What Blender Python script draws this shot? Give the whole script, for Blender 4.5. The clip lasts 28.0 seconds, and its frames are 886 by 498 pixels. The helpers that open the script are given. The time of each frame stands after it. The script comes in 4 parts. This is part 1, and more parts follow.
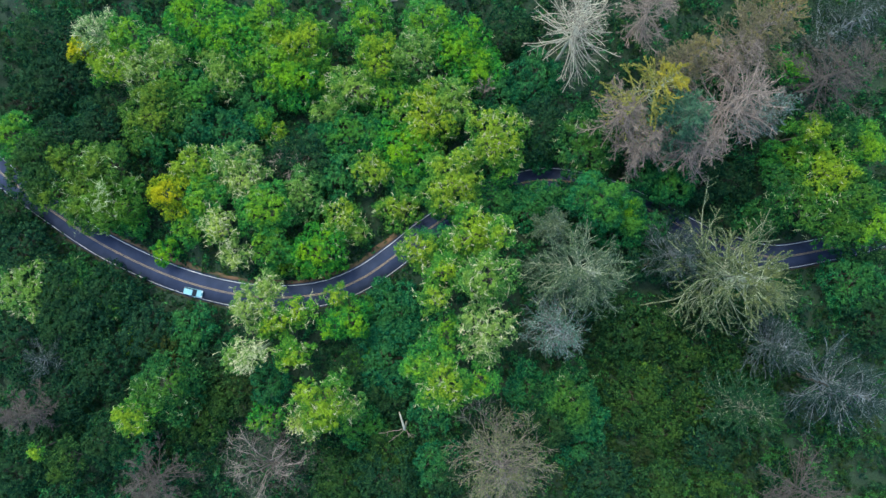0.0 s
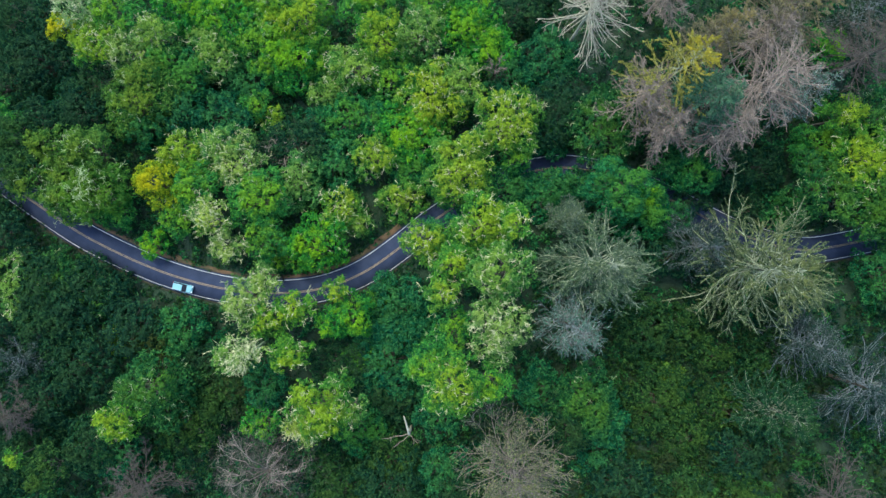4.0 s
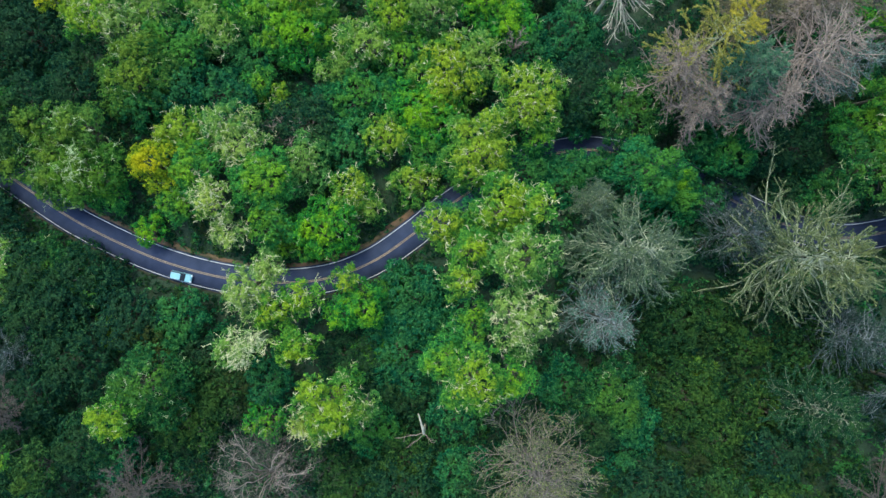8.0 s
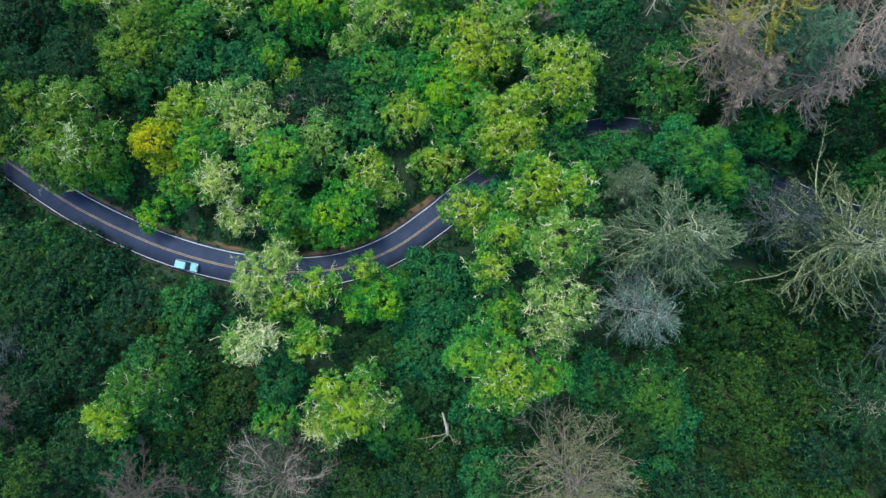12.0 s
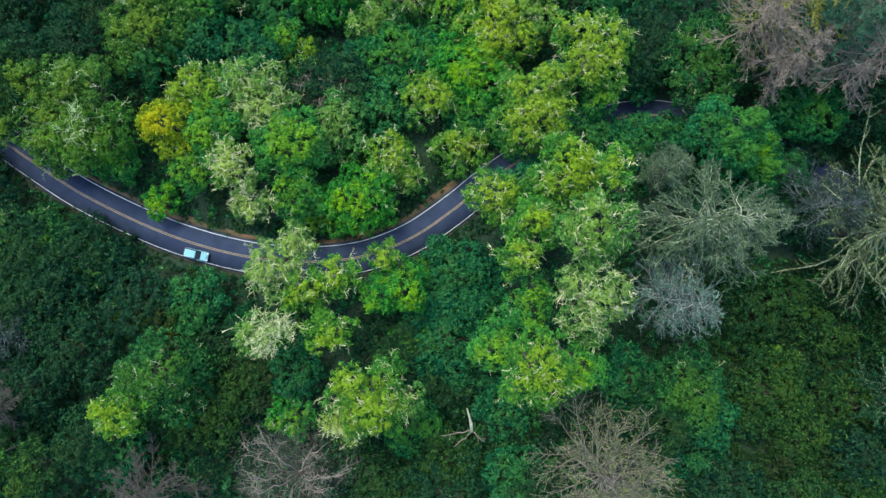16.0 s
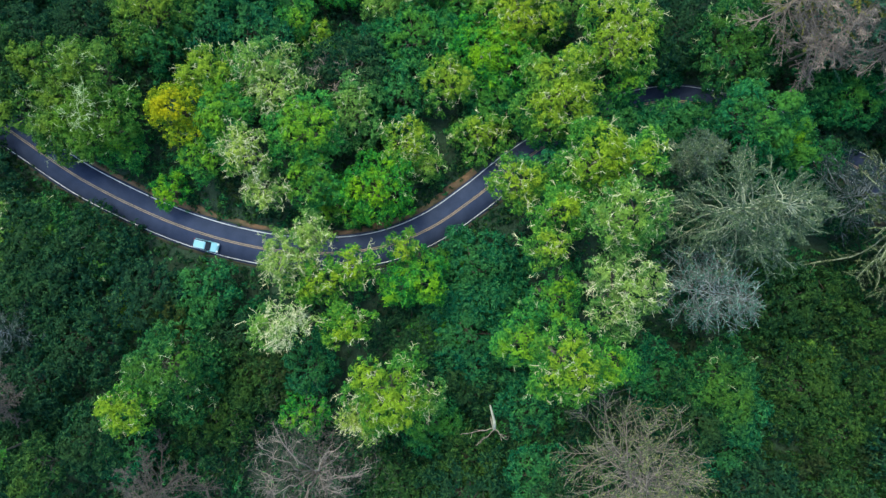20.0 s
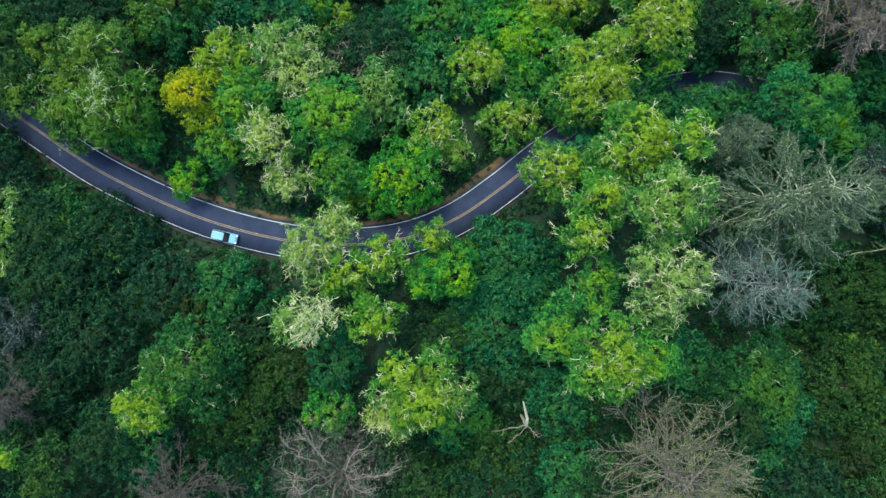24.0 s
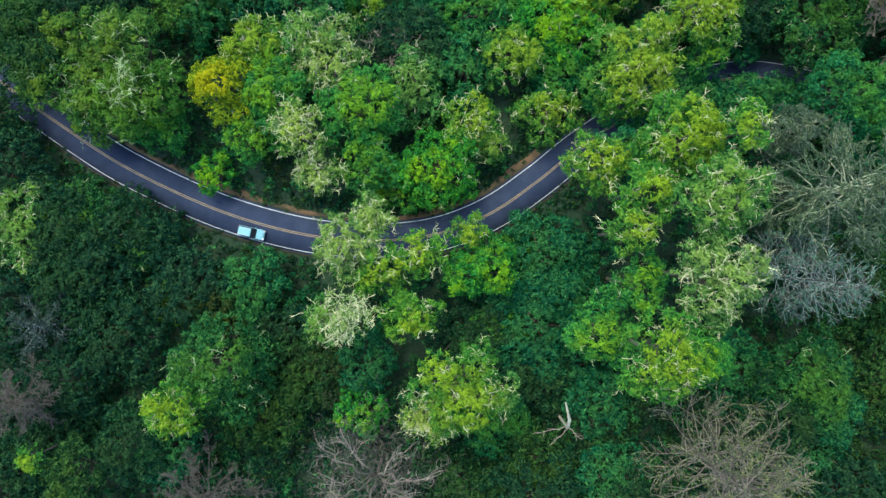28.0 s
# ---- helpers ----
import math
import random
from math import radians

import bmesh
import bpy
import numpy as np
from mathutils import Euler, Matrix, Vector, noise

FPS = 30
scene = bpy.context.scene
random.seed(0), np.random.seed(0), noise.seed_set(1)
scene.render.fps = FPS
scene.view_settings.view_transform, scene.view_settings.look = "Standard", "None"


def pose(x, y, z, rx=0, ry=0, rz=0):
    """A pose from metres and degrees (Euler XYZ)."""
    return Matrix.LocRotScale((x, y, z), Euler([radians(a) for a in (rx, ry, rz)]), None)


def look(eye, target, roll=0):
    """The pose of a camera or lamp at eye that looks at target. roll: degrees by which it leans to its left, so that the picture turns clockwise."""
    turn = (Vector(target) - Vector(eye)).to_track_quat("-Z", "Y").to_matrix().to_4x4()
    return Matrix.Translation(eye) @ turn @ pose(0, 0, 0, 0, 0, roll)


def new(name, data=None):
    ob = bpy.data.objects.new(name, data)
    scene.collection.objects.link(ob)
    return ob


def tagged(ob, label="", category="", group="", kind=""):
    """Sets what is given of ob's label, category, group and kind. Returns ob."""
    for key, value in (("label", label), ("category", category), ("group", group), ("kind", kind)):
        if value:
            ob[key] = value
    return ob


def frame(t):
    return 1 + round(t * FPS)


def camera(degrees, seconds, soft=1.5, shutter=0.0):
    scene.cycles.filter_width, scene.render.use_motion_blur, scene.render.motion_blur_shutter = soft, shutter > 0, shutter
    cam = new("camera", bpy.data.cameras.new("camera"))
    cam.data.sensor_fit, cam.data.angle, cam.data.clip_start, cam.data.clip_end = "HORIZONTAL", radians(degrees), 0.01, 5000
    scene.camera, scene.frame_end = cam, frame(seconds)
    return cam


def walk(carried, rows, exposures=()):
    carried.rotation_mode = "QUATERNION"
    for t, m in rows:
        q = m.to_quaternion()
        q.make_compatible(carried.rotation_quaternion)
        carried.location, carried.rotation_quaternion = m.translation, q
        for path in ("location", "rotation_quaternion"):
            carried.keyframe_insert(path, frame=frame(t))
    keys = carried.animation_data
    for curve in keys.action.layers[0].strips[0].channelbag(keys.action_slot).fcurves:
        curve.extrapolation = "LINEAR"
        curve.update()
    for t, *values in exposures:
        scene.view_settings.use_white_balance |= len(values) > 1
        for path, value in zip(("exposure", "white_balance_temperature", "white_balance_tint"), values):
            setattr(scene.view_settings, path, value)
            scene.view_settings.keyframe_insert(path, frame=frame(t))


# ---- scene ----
cam = camera(74.0, 28.0, soft=1.5)
# seconds, place in metres, turn in degrees from straight down
ROWS = [
    (0.0, 0.00, -0.00, 138.00, 0.407, 0.063, 0.000),
    (0.5, 0.02, 0.01, 136.86, 0.398, 0.056, 0.001),
    (1.0, 0.01, -0.01, 135.72, 0.390, 0.049, 0.001),
    (1.5, -0.07, -0.12, 134.59, 0.380, 0.044, 0.001),
    (2.0, -0.21, -0.29, 133.46, 0.370, 0.039, 0.000),
    (2.5, -0.45, -0.55, 132.32, 0.358, 0.035, -0.000),
    (3.0, -0.77, -0.86, 131.19, 0.347, 0.031, 0.000),
    (3.5, -1.18, -1.16, 130.10, 0.335, 0.029, 0.003),
    (5.5, -3.05, -2.38, 125.95, 0.289, 0.021, 0.024),
    (6.0, -3.48, -2.70, 124.95, 0.277, 0.018, 0.033),
    (6.5, -3.88, -3.03, 123.95, 0.266, 0.015, 0.044),
    (7.0, -4.24, -3.35, 122.96, 0.255, 0.011, 0.059),
    (7.5, -4.57, -3.64, 121.97, 0.246, 0.008, 0.076),
    (8.0, -4.93, -3.91, 120.98, 0.238, 0.006, 0.094),
    (8.5, -5.32, -4.17, 119.97, 0.230, 0.005, 0.112),
    (9.0, -5.79, -4.48, 118.92, 0.223, 0.004, 0.129),
    (9.5, -6.30, -4.79, 117.88, 0.216, 0.005, 0.146),
    (10.0, -6.86, -5.09, 116.88, 0.208, 0.005, 0.161),
    (10.5, -7.49, -5.35, 115.93, 0.199, 0.007, 0.177),
    (11.0, -8.10, -5.58, 114.99, 0.189, 0.008, 0.191),
    (11.5, -8.73, -5.82, 114.05, 0.177, 0.010, 0.204),
    (12.0, -9.37, -6.11, 113.15, 0.161, 0.014, 0.214),
    (12.5, -9.94, -6.39, 112.36, 0.143, 0.017, 0.222),
    (14.5, -11.86, -7.38, 109.79, 0.058, 0.034, 0.243),
    (15.0, -12.34, -7.58, 109.21, 0.034, 0.039, 0.248),
    (15.5, -12.84, -7.76, 108.65, 0.008, 0.043, 0.254),
    (16.0, -13.32, -7.90, 108.09, -0.020, 0.047, 0.262),
    (16.5, -13.75, -8.04, 107.54, -0.049, 0.050, 0.271),
    (17.0, -14.14, -8.17, 107.01, -0.080, 0.052, 0.281),
    (17.5, -14.56, -8.31, 106.51, -0.110, 0.054, 0.291),
    (18.0, -15.03, -8.49, 106.01, -0.141, 0.055, 0.301),
    (18.5, -15.50, -8.66, 105.53, -0.171, 0.055, 0.308),
    (19.0, -15.93, -8.81, 105.06, -0.198, 0.052, 0.312),
    (19.5, -16.34, -8.96, 104.59, -0.224, 0.046, 0.314),
    (20.0, -16.75, -9.10, 104.11, -0.247, 0.039, 0.312),
    (20.5, -17.23, -9.27, 103.64, -0.268, 0.029, 0.307),
    (21.0, -17.74, -9.44, 103.20, -0.287, 0.018, 0.300),
    (21.5, -18.31, -9.61, 102.76, -0.305, 0.004, 0.291),
    (23.5, -20.85, -10.28, 100.98, -0.367, -0.057, 0.248),
    (24.0, -21.52, -10.42, 100.54, -0.382, -0.072, 0.235),
    (24.5, -22.22, -10.54, 100.11, -0.396, -0.087, 0.222),
    (25.0, -22.94, -10.67, 99.70, -0.410, -0.100, 0.207),
    (25.5, -23.68, -10.79, 99.31, -0.424, -0.112, 0.192),
    (26.0, -24.38, -10.87, 98.95, -0.438, -0.123, 0.176),
    (26.5, -25.09, -10.96, 98.58, -0.451, -0.133, 0.160),
    (27.0, -25.82, -11.03, 98.21, -0.463, -0.143, 0.144),
    (27.5, -26.55, -11.02, 97.82, -0.475, -0.151, 0.129),
    (28.0, -27.26, -10.95, 97.42, -0.486, -0.160, 0.113),
]
# the clip's camera turns its picture slightly warmer and greener on the way
walk(cam, [(t, pose(x, y, z, rx, ry, rz)) for t, x, y, z, rx, ry, rz in ROWS], [(0.0, 1.84, 6450, 4), (14.0, 1.82, 6560, 2), (28.0, 1.80, 6650, 0)])

# ---- light ----
world = bpy.data.worlds.new("sky")
scene.world = world
world.use_nodes = True
wn = world.node_tree
sky = wn.nodes.new("ShaderNodeTexSky")
sky.sky_type, sky.sun_disc = "NISHITA", False
SUN_UP, SUN_ROUND = radians(56), radians(-30)
sky.sun_elevation, sky.sun_rotation = SUN_UP, SUN_ROUND
sky.dust_density, sky.air_density, sky.ozone_density = 1.2, 1.0, 1.0
wn.nodes["Background"].inputs["Strength"].default_value = 0.15
wn.links.new(sky.outputs[0], wn.nodes["Background"].inputs["Color"])
sun = new("sun", bpy.data.lights.new("sun", "SUN"))
sun.data.energy, sun.data.angle, sun.data.color = 0.94, radians(26), (1.0, 0.92, 0.68)
sun_way = Vector((math.sin(SUN_ROUND) * math.cos(SUN_UP), math.cos(SUN_ROUND) * math.cos(SUN_UP), math.sin(SUN_UP)))
sun.matrix_world = look(sun_way * 300, (0, 0, 0))


# ---- materials ----
def material(name):
    mat = bpy.data.materials.new(name)
    mat.use_nodes = True
    return mat, mat.node_tree.nodes, mat.node_tree.links, mat.node_tree.nodes["Principled BSDF"]


def ramp(nodes, stops):
    node = nodes.new("ShaderNodeValToRGB")
    band = node.color_ramp
    while len(band.elements) < len(stops):
        band.elements.new(0.5)
    for el, (at, c) in zip(band.elements, stops):
        el.position, el.color = at, (*c, 1)
    return node


def noise_node(nodes, links, scale, detail=4.0, rough=0.6, coords="Object"):
    at = nodes.new("ShaderNodeTexCoord")
    node = nodes.new("ShaderNodeTexNoise")
    node.inputs["Scale"].default_value, node.inputs["Detail"].default_value, node.inputs["Roughness"].default_value = scale, detail, rough
    links.new(at.outputs[coords], node.inputs["Vector"])
    return node


def mixed(nodes, links, fac, a, b, mode="MIX"):
    node = nodes.new("ShaderNodeMix")
    node.data_type, node.blend_type = "RGBA", mode
    for key, v in (("Factor", fac), ("A", a), ("B", b)):
        socket = [s for s in node.inputs if s.name == key and s.enabled and (s.type == "RGBA" or key == "Factor")][0]
        if isinstance(v, (int, float)):
            socket.default_value = v
        elif isinstance(v, tuple):
            socket.default_value = (*v, 1)
        else:
            links.new(v, socket)
    return [s for s in node.outputs if s.enabled and s.type == "RGBA"][0]


def leaf_material(name, dark, mid, light, accent, amount=0.35, rough=0.7):
    """Leaves: each leaf its own tint, tufts of the accent colour of turning leaves a metre or two across, most of them
    at the crown's top, where they also paint in the warmer light of sunlit tops.
    """
    mat, nodes, links, shader = material(name)
    geo = nodes.new("ShaderNodeNewGeometry")
    tint = ramp(nodes, [(0.0, dark), (0.5, mid), (1.0, light)])
    links.new(geo.outputs["Random Per Island"], tint.inputs["Fac"])
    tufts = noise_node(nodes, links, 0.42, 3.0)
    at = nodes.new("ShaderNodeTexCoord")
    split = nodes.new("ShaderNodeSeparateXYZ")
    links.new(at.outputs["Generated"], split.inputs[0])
    # more accent with height: sunlit crown tops painted into the leaf colour
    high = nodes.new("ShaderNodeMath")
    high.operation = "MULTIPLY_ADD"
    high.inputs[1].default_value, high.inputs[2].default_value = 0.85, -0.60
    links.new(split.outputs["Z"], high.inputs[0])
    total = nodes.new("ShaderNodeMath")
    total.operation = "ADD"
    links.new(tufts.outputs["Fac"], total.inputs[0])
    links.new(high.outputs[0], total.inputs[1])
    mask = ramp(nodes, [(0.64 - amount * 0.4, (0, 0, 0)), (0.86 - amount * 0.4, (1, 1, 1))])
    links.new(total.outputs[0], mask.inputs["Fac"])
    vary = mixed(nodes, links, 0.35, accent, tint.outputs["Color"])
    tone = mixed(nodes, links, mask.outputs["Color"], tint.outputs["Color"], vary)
    broad = noise_node(nodes, links, 0.16, 2.0)
    shade = ramp(nodes, [(0.3, (0.78, 0.84, 0.92)), (0.7, (1.12, 1.08, 0.95))])
    links.new(broad.outputs["Fac"], shade.inputs["Fac"])
    tone = mixed(nodes, links, 1.0, tone, shade.outputs["Color"], "MULTIPLY")
    mottle = noise_node(nodes, links, 1.5, 2.0)
    spots = ramp(nodes, [(0.33, (0.58, 0.66, 0.74)), (0.67, (1.36, 1.33, 1.18))])
    links.new(mottle.outputs["Fac"], spots.inputs["Fac"])
    tone = mixed(nodes, links, 1.0, tone, spots.outputs["Color"], "MULTIPLY")
    each = nodes.new("ShaderNodeObjectInfo")
    own = ramp(nodes, [(0.0, (0.90, 0.94, 1.04)), (0.5, (1.0, 1.0, 1.0)), (1.0, (1.14, 1.05, 0.88))])
    links.new(each.outputs["Random"], own.inputs["Fac"])
    tone = mixed(nodes, links, 1.0, tone, own.outputs["Color"], "MULTIPLY")
    links.new(tone, shader.inputs["Base Color"])
    shader.inputs["Roughness"].default_value = rough
    shader.inputs["Specular IOR Level"].default_value = 0.02
    back = nodes.new("ShaderNodeBsdfTranslucent")
    links.new(tone, back.inputs["Color"])
    both = nodes.new("ShaderNodeMixShader")
    both.inputs["Fac"].default_value = 0.3
    links.new(shader.outputs[0], both.inputs[1])
    links.new(back.outputs[0], both.inputs[2])
    links.new(both.outputs[0], nodes["Material Output"].inputs["Surface"])
    return mat


def wood_material(name, dark, light, scale=1.2):
    mat, nodes, links, shader = material(name)
    geo = nodes.new("ShaderNodeNewGeometry")
    tint = ramp(nodes, [(0.0, dark), (1.0, light)])
    links.new(geo.outputs["Random Per Island"], tint.inputs["Fac"])
    patch = noise_node(nodes, links, scale, 5.0)
    bark = ramp(nodes, [(0.3, (0.65, 0.65, 0.65)), (0.7, (1.15, 1.15, 1.15))])
    links.new(patch.outputs["Fac"], bark.inputs["Fac"])
    links.new(mixed(nodes, links, 1.0, tint.outputs["Color"], bark.outputs["Color"], "MULTIPLY"), shader.inputs["Base Color"])
    shader.inputs["Roughness"].default_value = 0.85
    return mat


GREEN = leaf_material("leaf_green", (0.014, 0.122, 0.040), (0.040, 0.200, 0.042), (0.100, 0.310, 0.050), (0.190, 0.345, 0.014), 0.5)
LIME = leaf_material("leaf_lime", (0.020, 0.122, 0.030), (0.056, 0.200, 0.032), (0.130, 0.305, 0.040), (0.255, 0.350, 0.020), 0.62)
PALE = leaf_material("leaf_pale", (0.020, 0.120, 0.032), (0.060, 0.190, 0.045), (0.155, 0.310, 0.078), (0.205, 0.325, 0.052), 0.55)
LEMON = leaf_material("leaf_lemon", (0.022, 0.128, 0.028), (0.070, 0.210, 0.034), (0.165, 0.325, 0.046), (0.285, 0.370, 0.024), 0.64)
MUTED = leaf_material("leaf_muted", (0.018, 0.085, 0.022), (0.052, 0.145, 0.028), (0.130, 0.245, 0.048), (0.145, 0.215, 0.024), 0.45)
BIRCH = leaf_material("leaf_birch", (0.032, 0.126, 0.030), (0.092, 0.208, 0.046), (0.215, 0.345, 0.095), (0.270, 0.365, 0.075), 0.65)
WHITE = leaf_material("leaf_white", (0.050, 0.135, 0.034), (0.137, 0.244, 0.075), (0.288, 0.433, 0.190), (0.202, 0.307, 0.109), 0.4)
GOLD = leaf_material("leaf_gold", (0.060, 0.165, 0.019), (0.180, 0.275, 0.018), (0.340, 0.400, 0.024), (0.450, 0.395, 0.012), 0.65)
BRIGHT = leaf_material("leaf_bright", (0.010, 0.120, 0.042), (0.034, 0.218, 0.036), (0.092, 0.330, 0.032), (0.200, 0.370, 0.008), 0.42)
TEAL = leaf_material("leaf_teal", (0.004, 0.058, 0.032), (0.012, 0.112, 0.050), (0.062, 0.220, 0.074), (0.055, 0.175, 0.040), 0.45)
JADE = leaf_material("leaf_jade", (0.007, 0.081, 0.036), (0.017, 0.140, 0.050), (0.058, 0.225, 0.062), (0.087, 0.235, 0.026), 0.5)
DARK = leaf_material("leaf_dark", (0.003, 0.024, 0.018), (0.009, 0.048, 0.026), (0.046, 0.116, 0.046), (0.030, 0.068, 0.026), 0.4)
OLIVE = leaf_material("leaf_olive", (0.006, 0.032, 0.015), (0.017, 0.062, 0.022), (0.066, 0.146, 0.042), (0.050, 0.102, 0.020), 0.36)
FOREST = leaf_material("leaf_forest", (0.006, 0.055, 0.024), (0.018, 0.100, 0.034), (0.068, 0.190, 0.050), (0.078, 0.180, 0.022), 0.4)
GREY = leaf_material("leaf_grey", (0.018, 0.095, 0.017), (0.051, 0.149, 0.023), (0.119, 0.235, 0.044), (0.098, 0.185, 0.019), 0.42)
BROWN = leaf_material("leaf_brown", (0.012, 0.040, 0.015), (0.026, 0.064, 0.021), (0.053, 0.090, 0.027), (0.043, 0.053, 0.021), 0.4)
NEEDLE_OLIVE = leaf_material("needle_olive", (0.021, 0.052, 0.028), (0.080, 0.125, 0.059), (0.236, 0.278, 0.146), (0.152, 0.170, 0.059), 0.4)
NEEDLE_SAGE = leaf_material("needle_sage", (0.024, 0.061, 0.036), (0.065, 0.115, 0.065), (0.169, 0.234, 0.130), (0.108, 0.140, 0.072), 0.4)
NEEDLE_GOLD = leaf_material("needle_gold", (0.072, 0.107, 0.036), (0.208, 0.230, 0.060), (0.384, 0.385, 0.132), (0.368, 0.312, 0.036), 0.5)
NEEDLE_RUST = leaf_material("needle_rust", (0.072, 0.070, 0.045), (0.158, 0.148, 0.080), (0.259, 0.238, 0.130), (0.245, 0.189, 0.060), 0.5)
NEEDLE_BLUE = leaf_material("needle_blue", (0.022, 0.088, 0.064), (0.051, 0.162, 0.109), (0.128, 0.250, 0.167), (0.085, 0.169, 0.109), 0.4)
NEEDLE_FERN = leaf_material("needle_fern", (0.006, 0.043, 0.024), (0.016, 0.076, 0.036), (0.048, 0.128, 0.055), (0.032, 0.085, 0.025), 0.4)
NEEDLE_SLATE = leaf_material("needle_slate", (0.008, 0.028, 0.022), (0.020, 0.052, 0.042), (0.066, 0.112, 0.092), (0.032, 0.060, 0.046), 0.4)
BARK = wood_material("bark_grey", (0.045, 0.042, 0.032), (0.12, 0.11, 0.085))
BARK_BIRCH = wood_material("bark_birch", (0.230, 0.314, 0.141), (0.480, 0.585, 0.299))
BARK_WHITE = wood_material("bark_white", (0.400, 0.420, 0.215), (0.660, 0.670, 0.390))
TWIG_ROSE = wood_material("twig_rose", (0.078, 0.064, 0.051), (0.235, 0.189, 0.148))
TWIG_ASH = wood_material("twig_ash", (0.111, 0.085, 0.070), (0.327, 0.262, 0.216))
TWIG_PALE = wood_material("twig_pale", (0.190, 0.181, 0.136), (0.550, 0.529, 0.387))
TWIG_SILVER = wood_material("twig_silver", (0.046, 0.064, 0.055), (0.151, 0.205, 0.184))
TWIG_UMBER = wood_material("twig_umber", (0.030, 0.026, 0.021), (0.094, 0.080, 0.066))
TWIG_ICE = wood_material("twig_ice", (0.130, 0.165, 0.150), (0.380, 0.450, 0.415))
TWIG_STEEL = wood_material("twig_steel", (0.080, 0.098, 0.100), (0.250, 0.290, 0.290))
TWIG_LICHEN = wood_material("twig_lichen", (0.156, 0.182, 0.111), (0.494, 0.546, 0.351))
TWIG_BONE = wood_material("twig_bone", (0.072, 0.060, 0.052), (0.280, 0.235, 0.190))
TWIG_HEATHER = wood_material("twig_heather", (0.032, 0.026, 0.024), (0.108, 0.088, 0.080))
TWIG_DUSK = wood_material("twig_dusk", (0.020, 0.028, 0.026), (0.072, 0.086, 0.082))


def ground_material():
    mat, nodes, links, shader = material("forest_floor")
    big = noise_node(nodes, links, 0.09, 5.0)
    tone = ramp(nodes, [(0.30, (0.009, 0.028, 0.018)), (0.5, (0.013, 0.040, 0.020)), (0.68, (0.020, 0.040, 0.019)), (0.85, (0.034, 0.036, 0.019))])
    links.new(big.outputs["Fac"], tone.inputs["Fac"])
    fine = noise_node(nodes, links, 2.2, 8.0, 0.75)
    grain = ramp(nodes, [(0.3, (0.45, 0.5, 0.45)), (0.7, (1.5, 1.5, 1.4))])
    links.new(fine.outputs["Fac"], grain.inputs["Fac"])
    links.new(mixed(nodes, links, 1.0, tone.outputs["Color"], grain.outputs["Color"], "MULTIPLY"), shader.inputs["Base Color"])
    shader.inputs["Roughness"].default_value = 0.95
    bump = nodes.new("ShaderNodeBump")
    bump.inputs["Strength"].default_value, bump.inputs["Distance"].default_value = 0.8, 0.4
    links.new(fine.outputs["Fac"], bump.inputs["Height"])
    links.new(bump.outputs[0], shader.inputs["Normal"])
    return mat


def surface(name, dark, light, scale, rough, fine_scale=18.0, strength=0.25):
    mat, nodes, links, shader = material(name)
    big = noise_node(nodes, links, scale, 5.0)
    tone = ramp(nodes, [(0.32, dark), (0.68, light)])
    links.new(big.outputs["Fac"], tone.inputs["Fac"])
    fine = noise_node(nodes, links, fine_scale, 6.0, 0.7)
    grain = ramp(nodes, [(0.3, (0.75, 0.75, 0.75)), (0.7, (1.2, 1.2, 1.2))])
    links.new(fine.outputs["Fac"], grain.inputs["Fac"])
    links.new(mixed(nodes, links, 1.0, tone.outputs["Color"], grain.outputs["Color"], "MULTIPLY"), shader.inputs["Base Color"])
    shader.inputs["Roughness"].default_value = rough
    bump = nodes.new("ShaderNodeBump")
    bump.inputs["Strength"].default_value, bump.inputs["Distance"].default_value = strength, 0.05
    links.new(fine.outputs["Fac"], bump.inputs["Height"])
    links.new(bump.outputs[0], shader.inputs["Normal"])
    return mat


FLOOR = ground_material()
ASPHALT = surface("asphalt", (0.022, 0.033, 0.066), (0.036, 0.050, 0.092), 0.35, 0.9)
ASPHALT.node_tree.nodes["Principled BSDF"].inputs["Specular IOR Level"].default_value = 0.15
EARTH = surface("red_earth", (0.034, 0.042, 0.018), (0.175, 0.098, 0.056), 0.28, 0.95, 5.0, 0.6)
DIRT = surface("dark_dirt", (0.014, 0.022, 0.010), (0.040, 0.036, 0.020), 0.5, 0.95, 5.0, 0.6)
LINE_WHITE = surface("line_white", (0.36, 0.38, 0.40), (0.62, 0.64, 0.66), 0.8, 0.6, 9.0, 0.1)
LINE_YELLOW = surface("line_yellow", (0.22, 0.17, 0.10), (0.36, 0.27, 0.16), 0.8, 0.6, 9.0, 0.1)
STONE = surface("pale_stone", (0.30, 0.26, 0.24), (0.55, 0.49, 0.46), 0.8, 0.9, 4.0, 0.8)


# ---- meshes ----
def mesh_of(name, verts, faces, mat, smooth=False):
    """A mesh from an array of points and an array of faces that all have as many corners."""
    verts, faces = np.asarray(verts, np.float32), np.asarray(faces, np.int32)
    data = bpy.data.meshes.new(name)
    n, k = faces.shape
    data.vertices.add(len(verts))
    data.vertices.foreach_set("co", verts.ravel())
    data.loops.add(n * k)
    data.loops.foreach_set("vertex_index", faces.ravel())
    data.polygons.add(n)
    data.polygons.foreach_set("loop_start", np.arange(0, n * k, k, dtype=np.int32))
    data.update(calc_edges=True)
    if smooth:
        data.polygons.foreach_set("use_smooth", np.ones(n, bool))
    data.materials.append(mat)
    return data


def child(name, data, parent, label=""):
    ob = new(name, data)
    ob.parent = parent
    return tagged(ob, label)


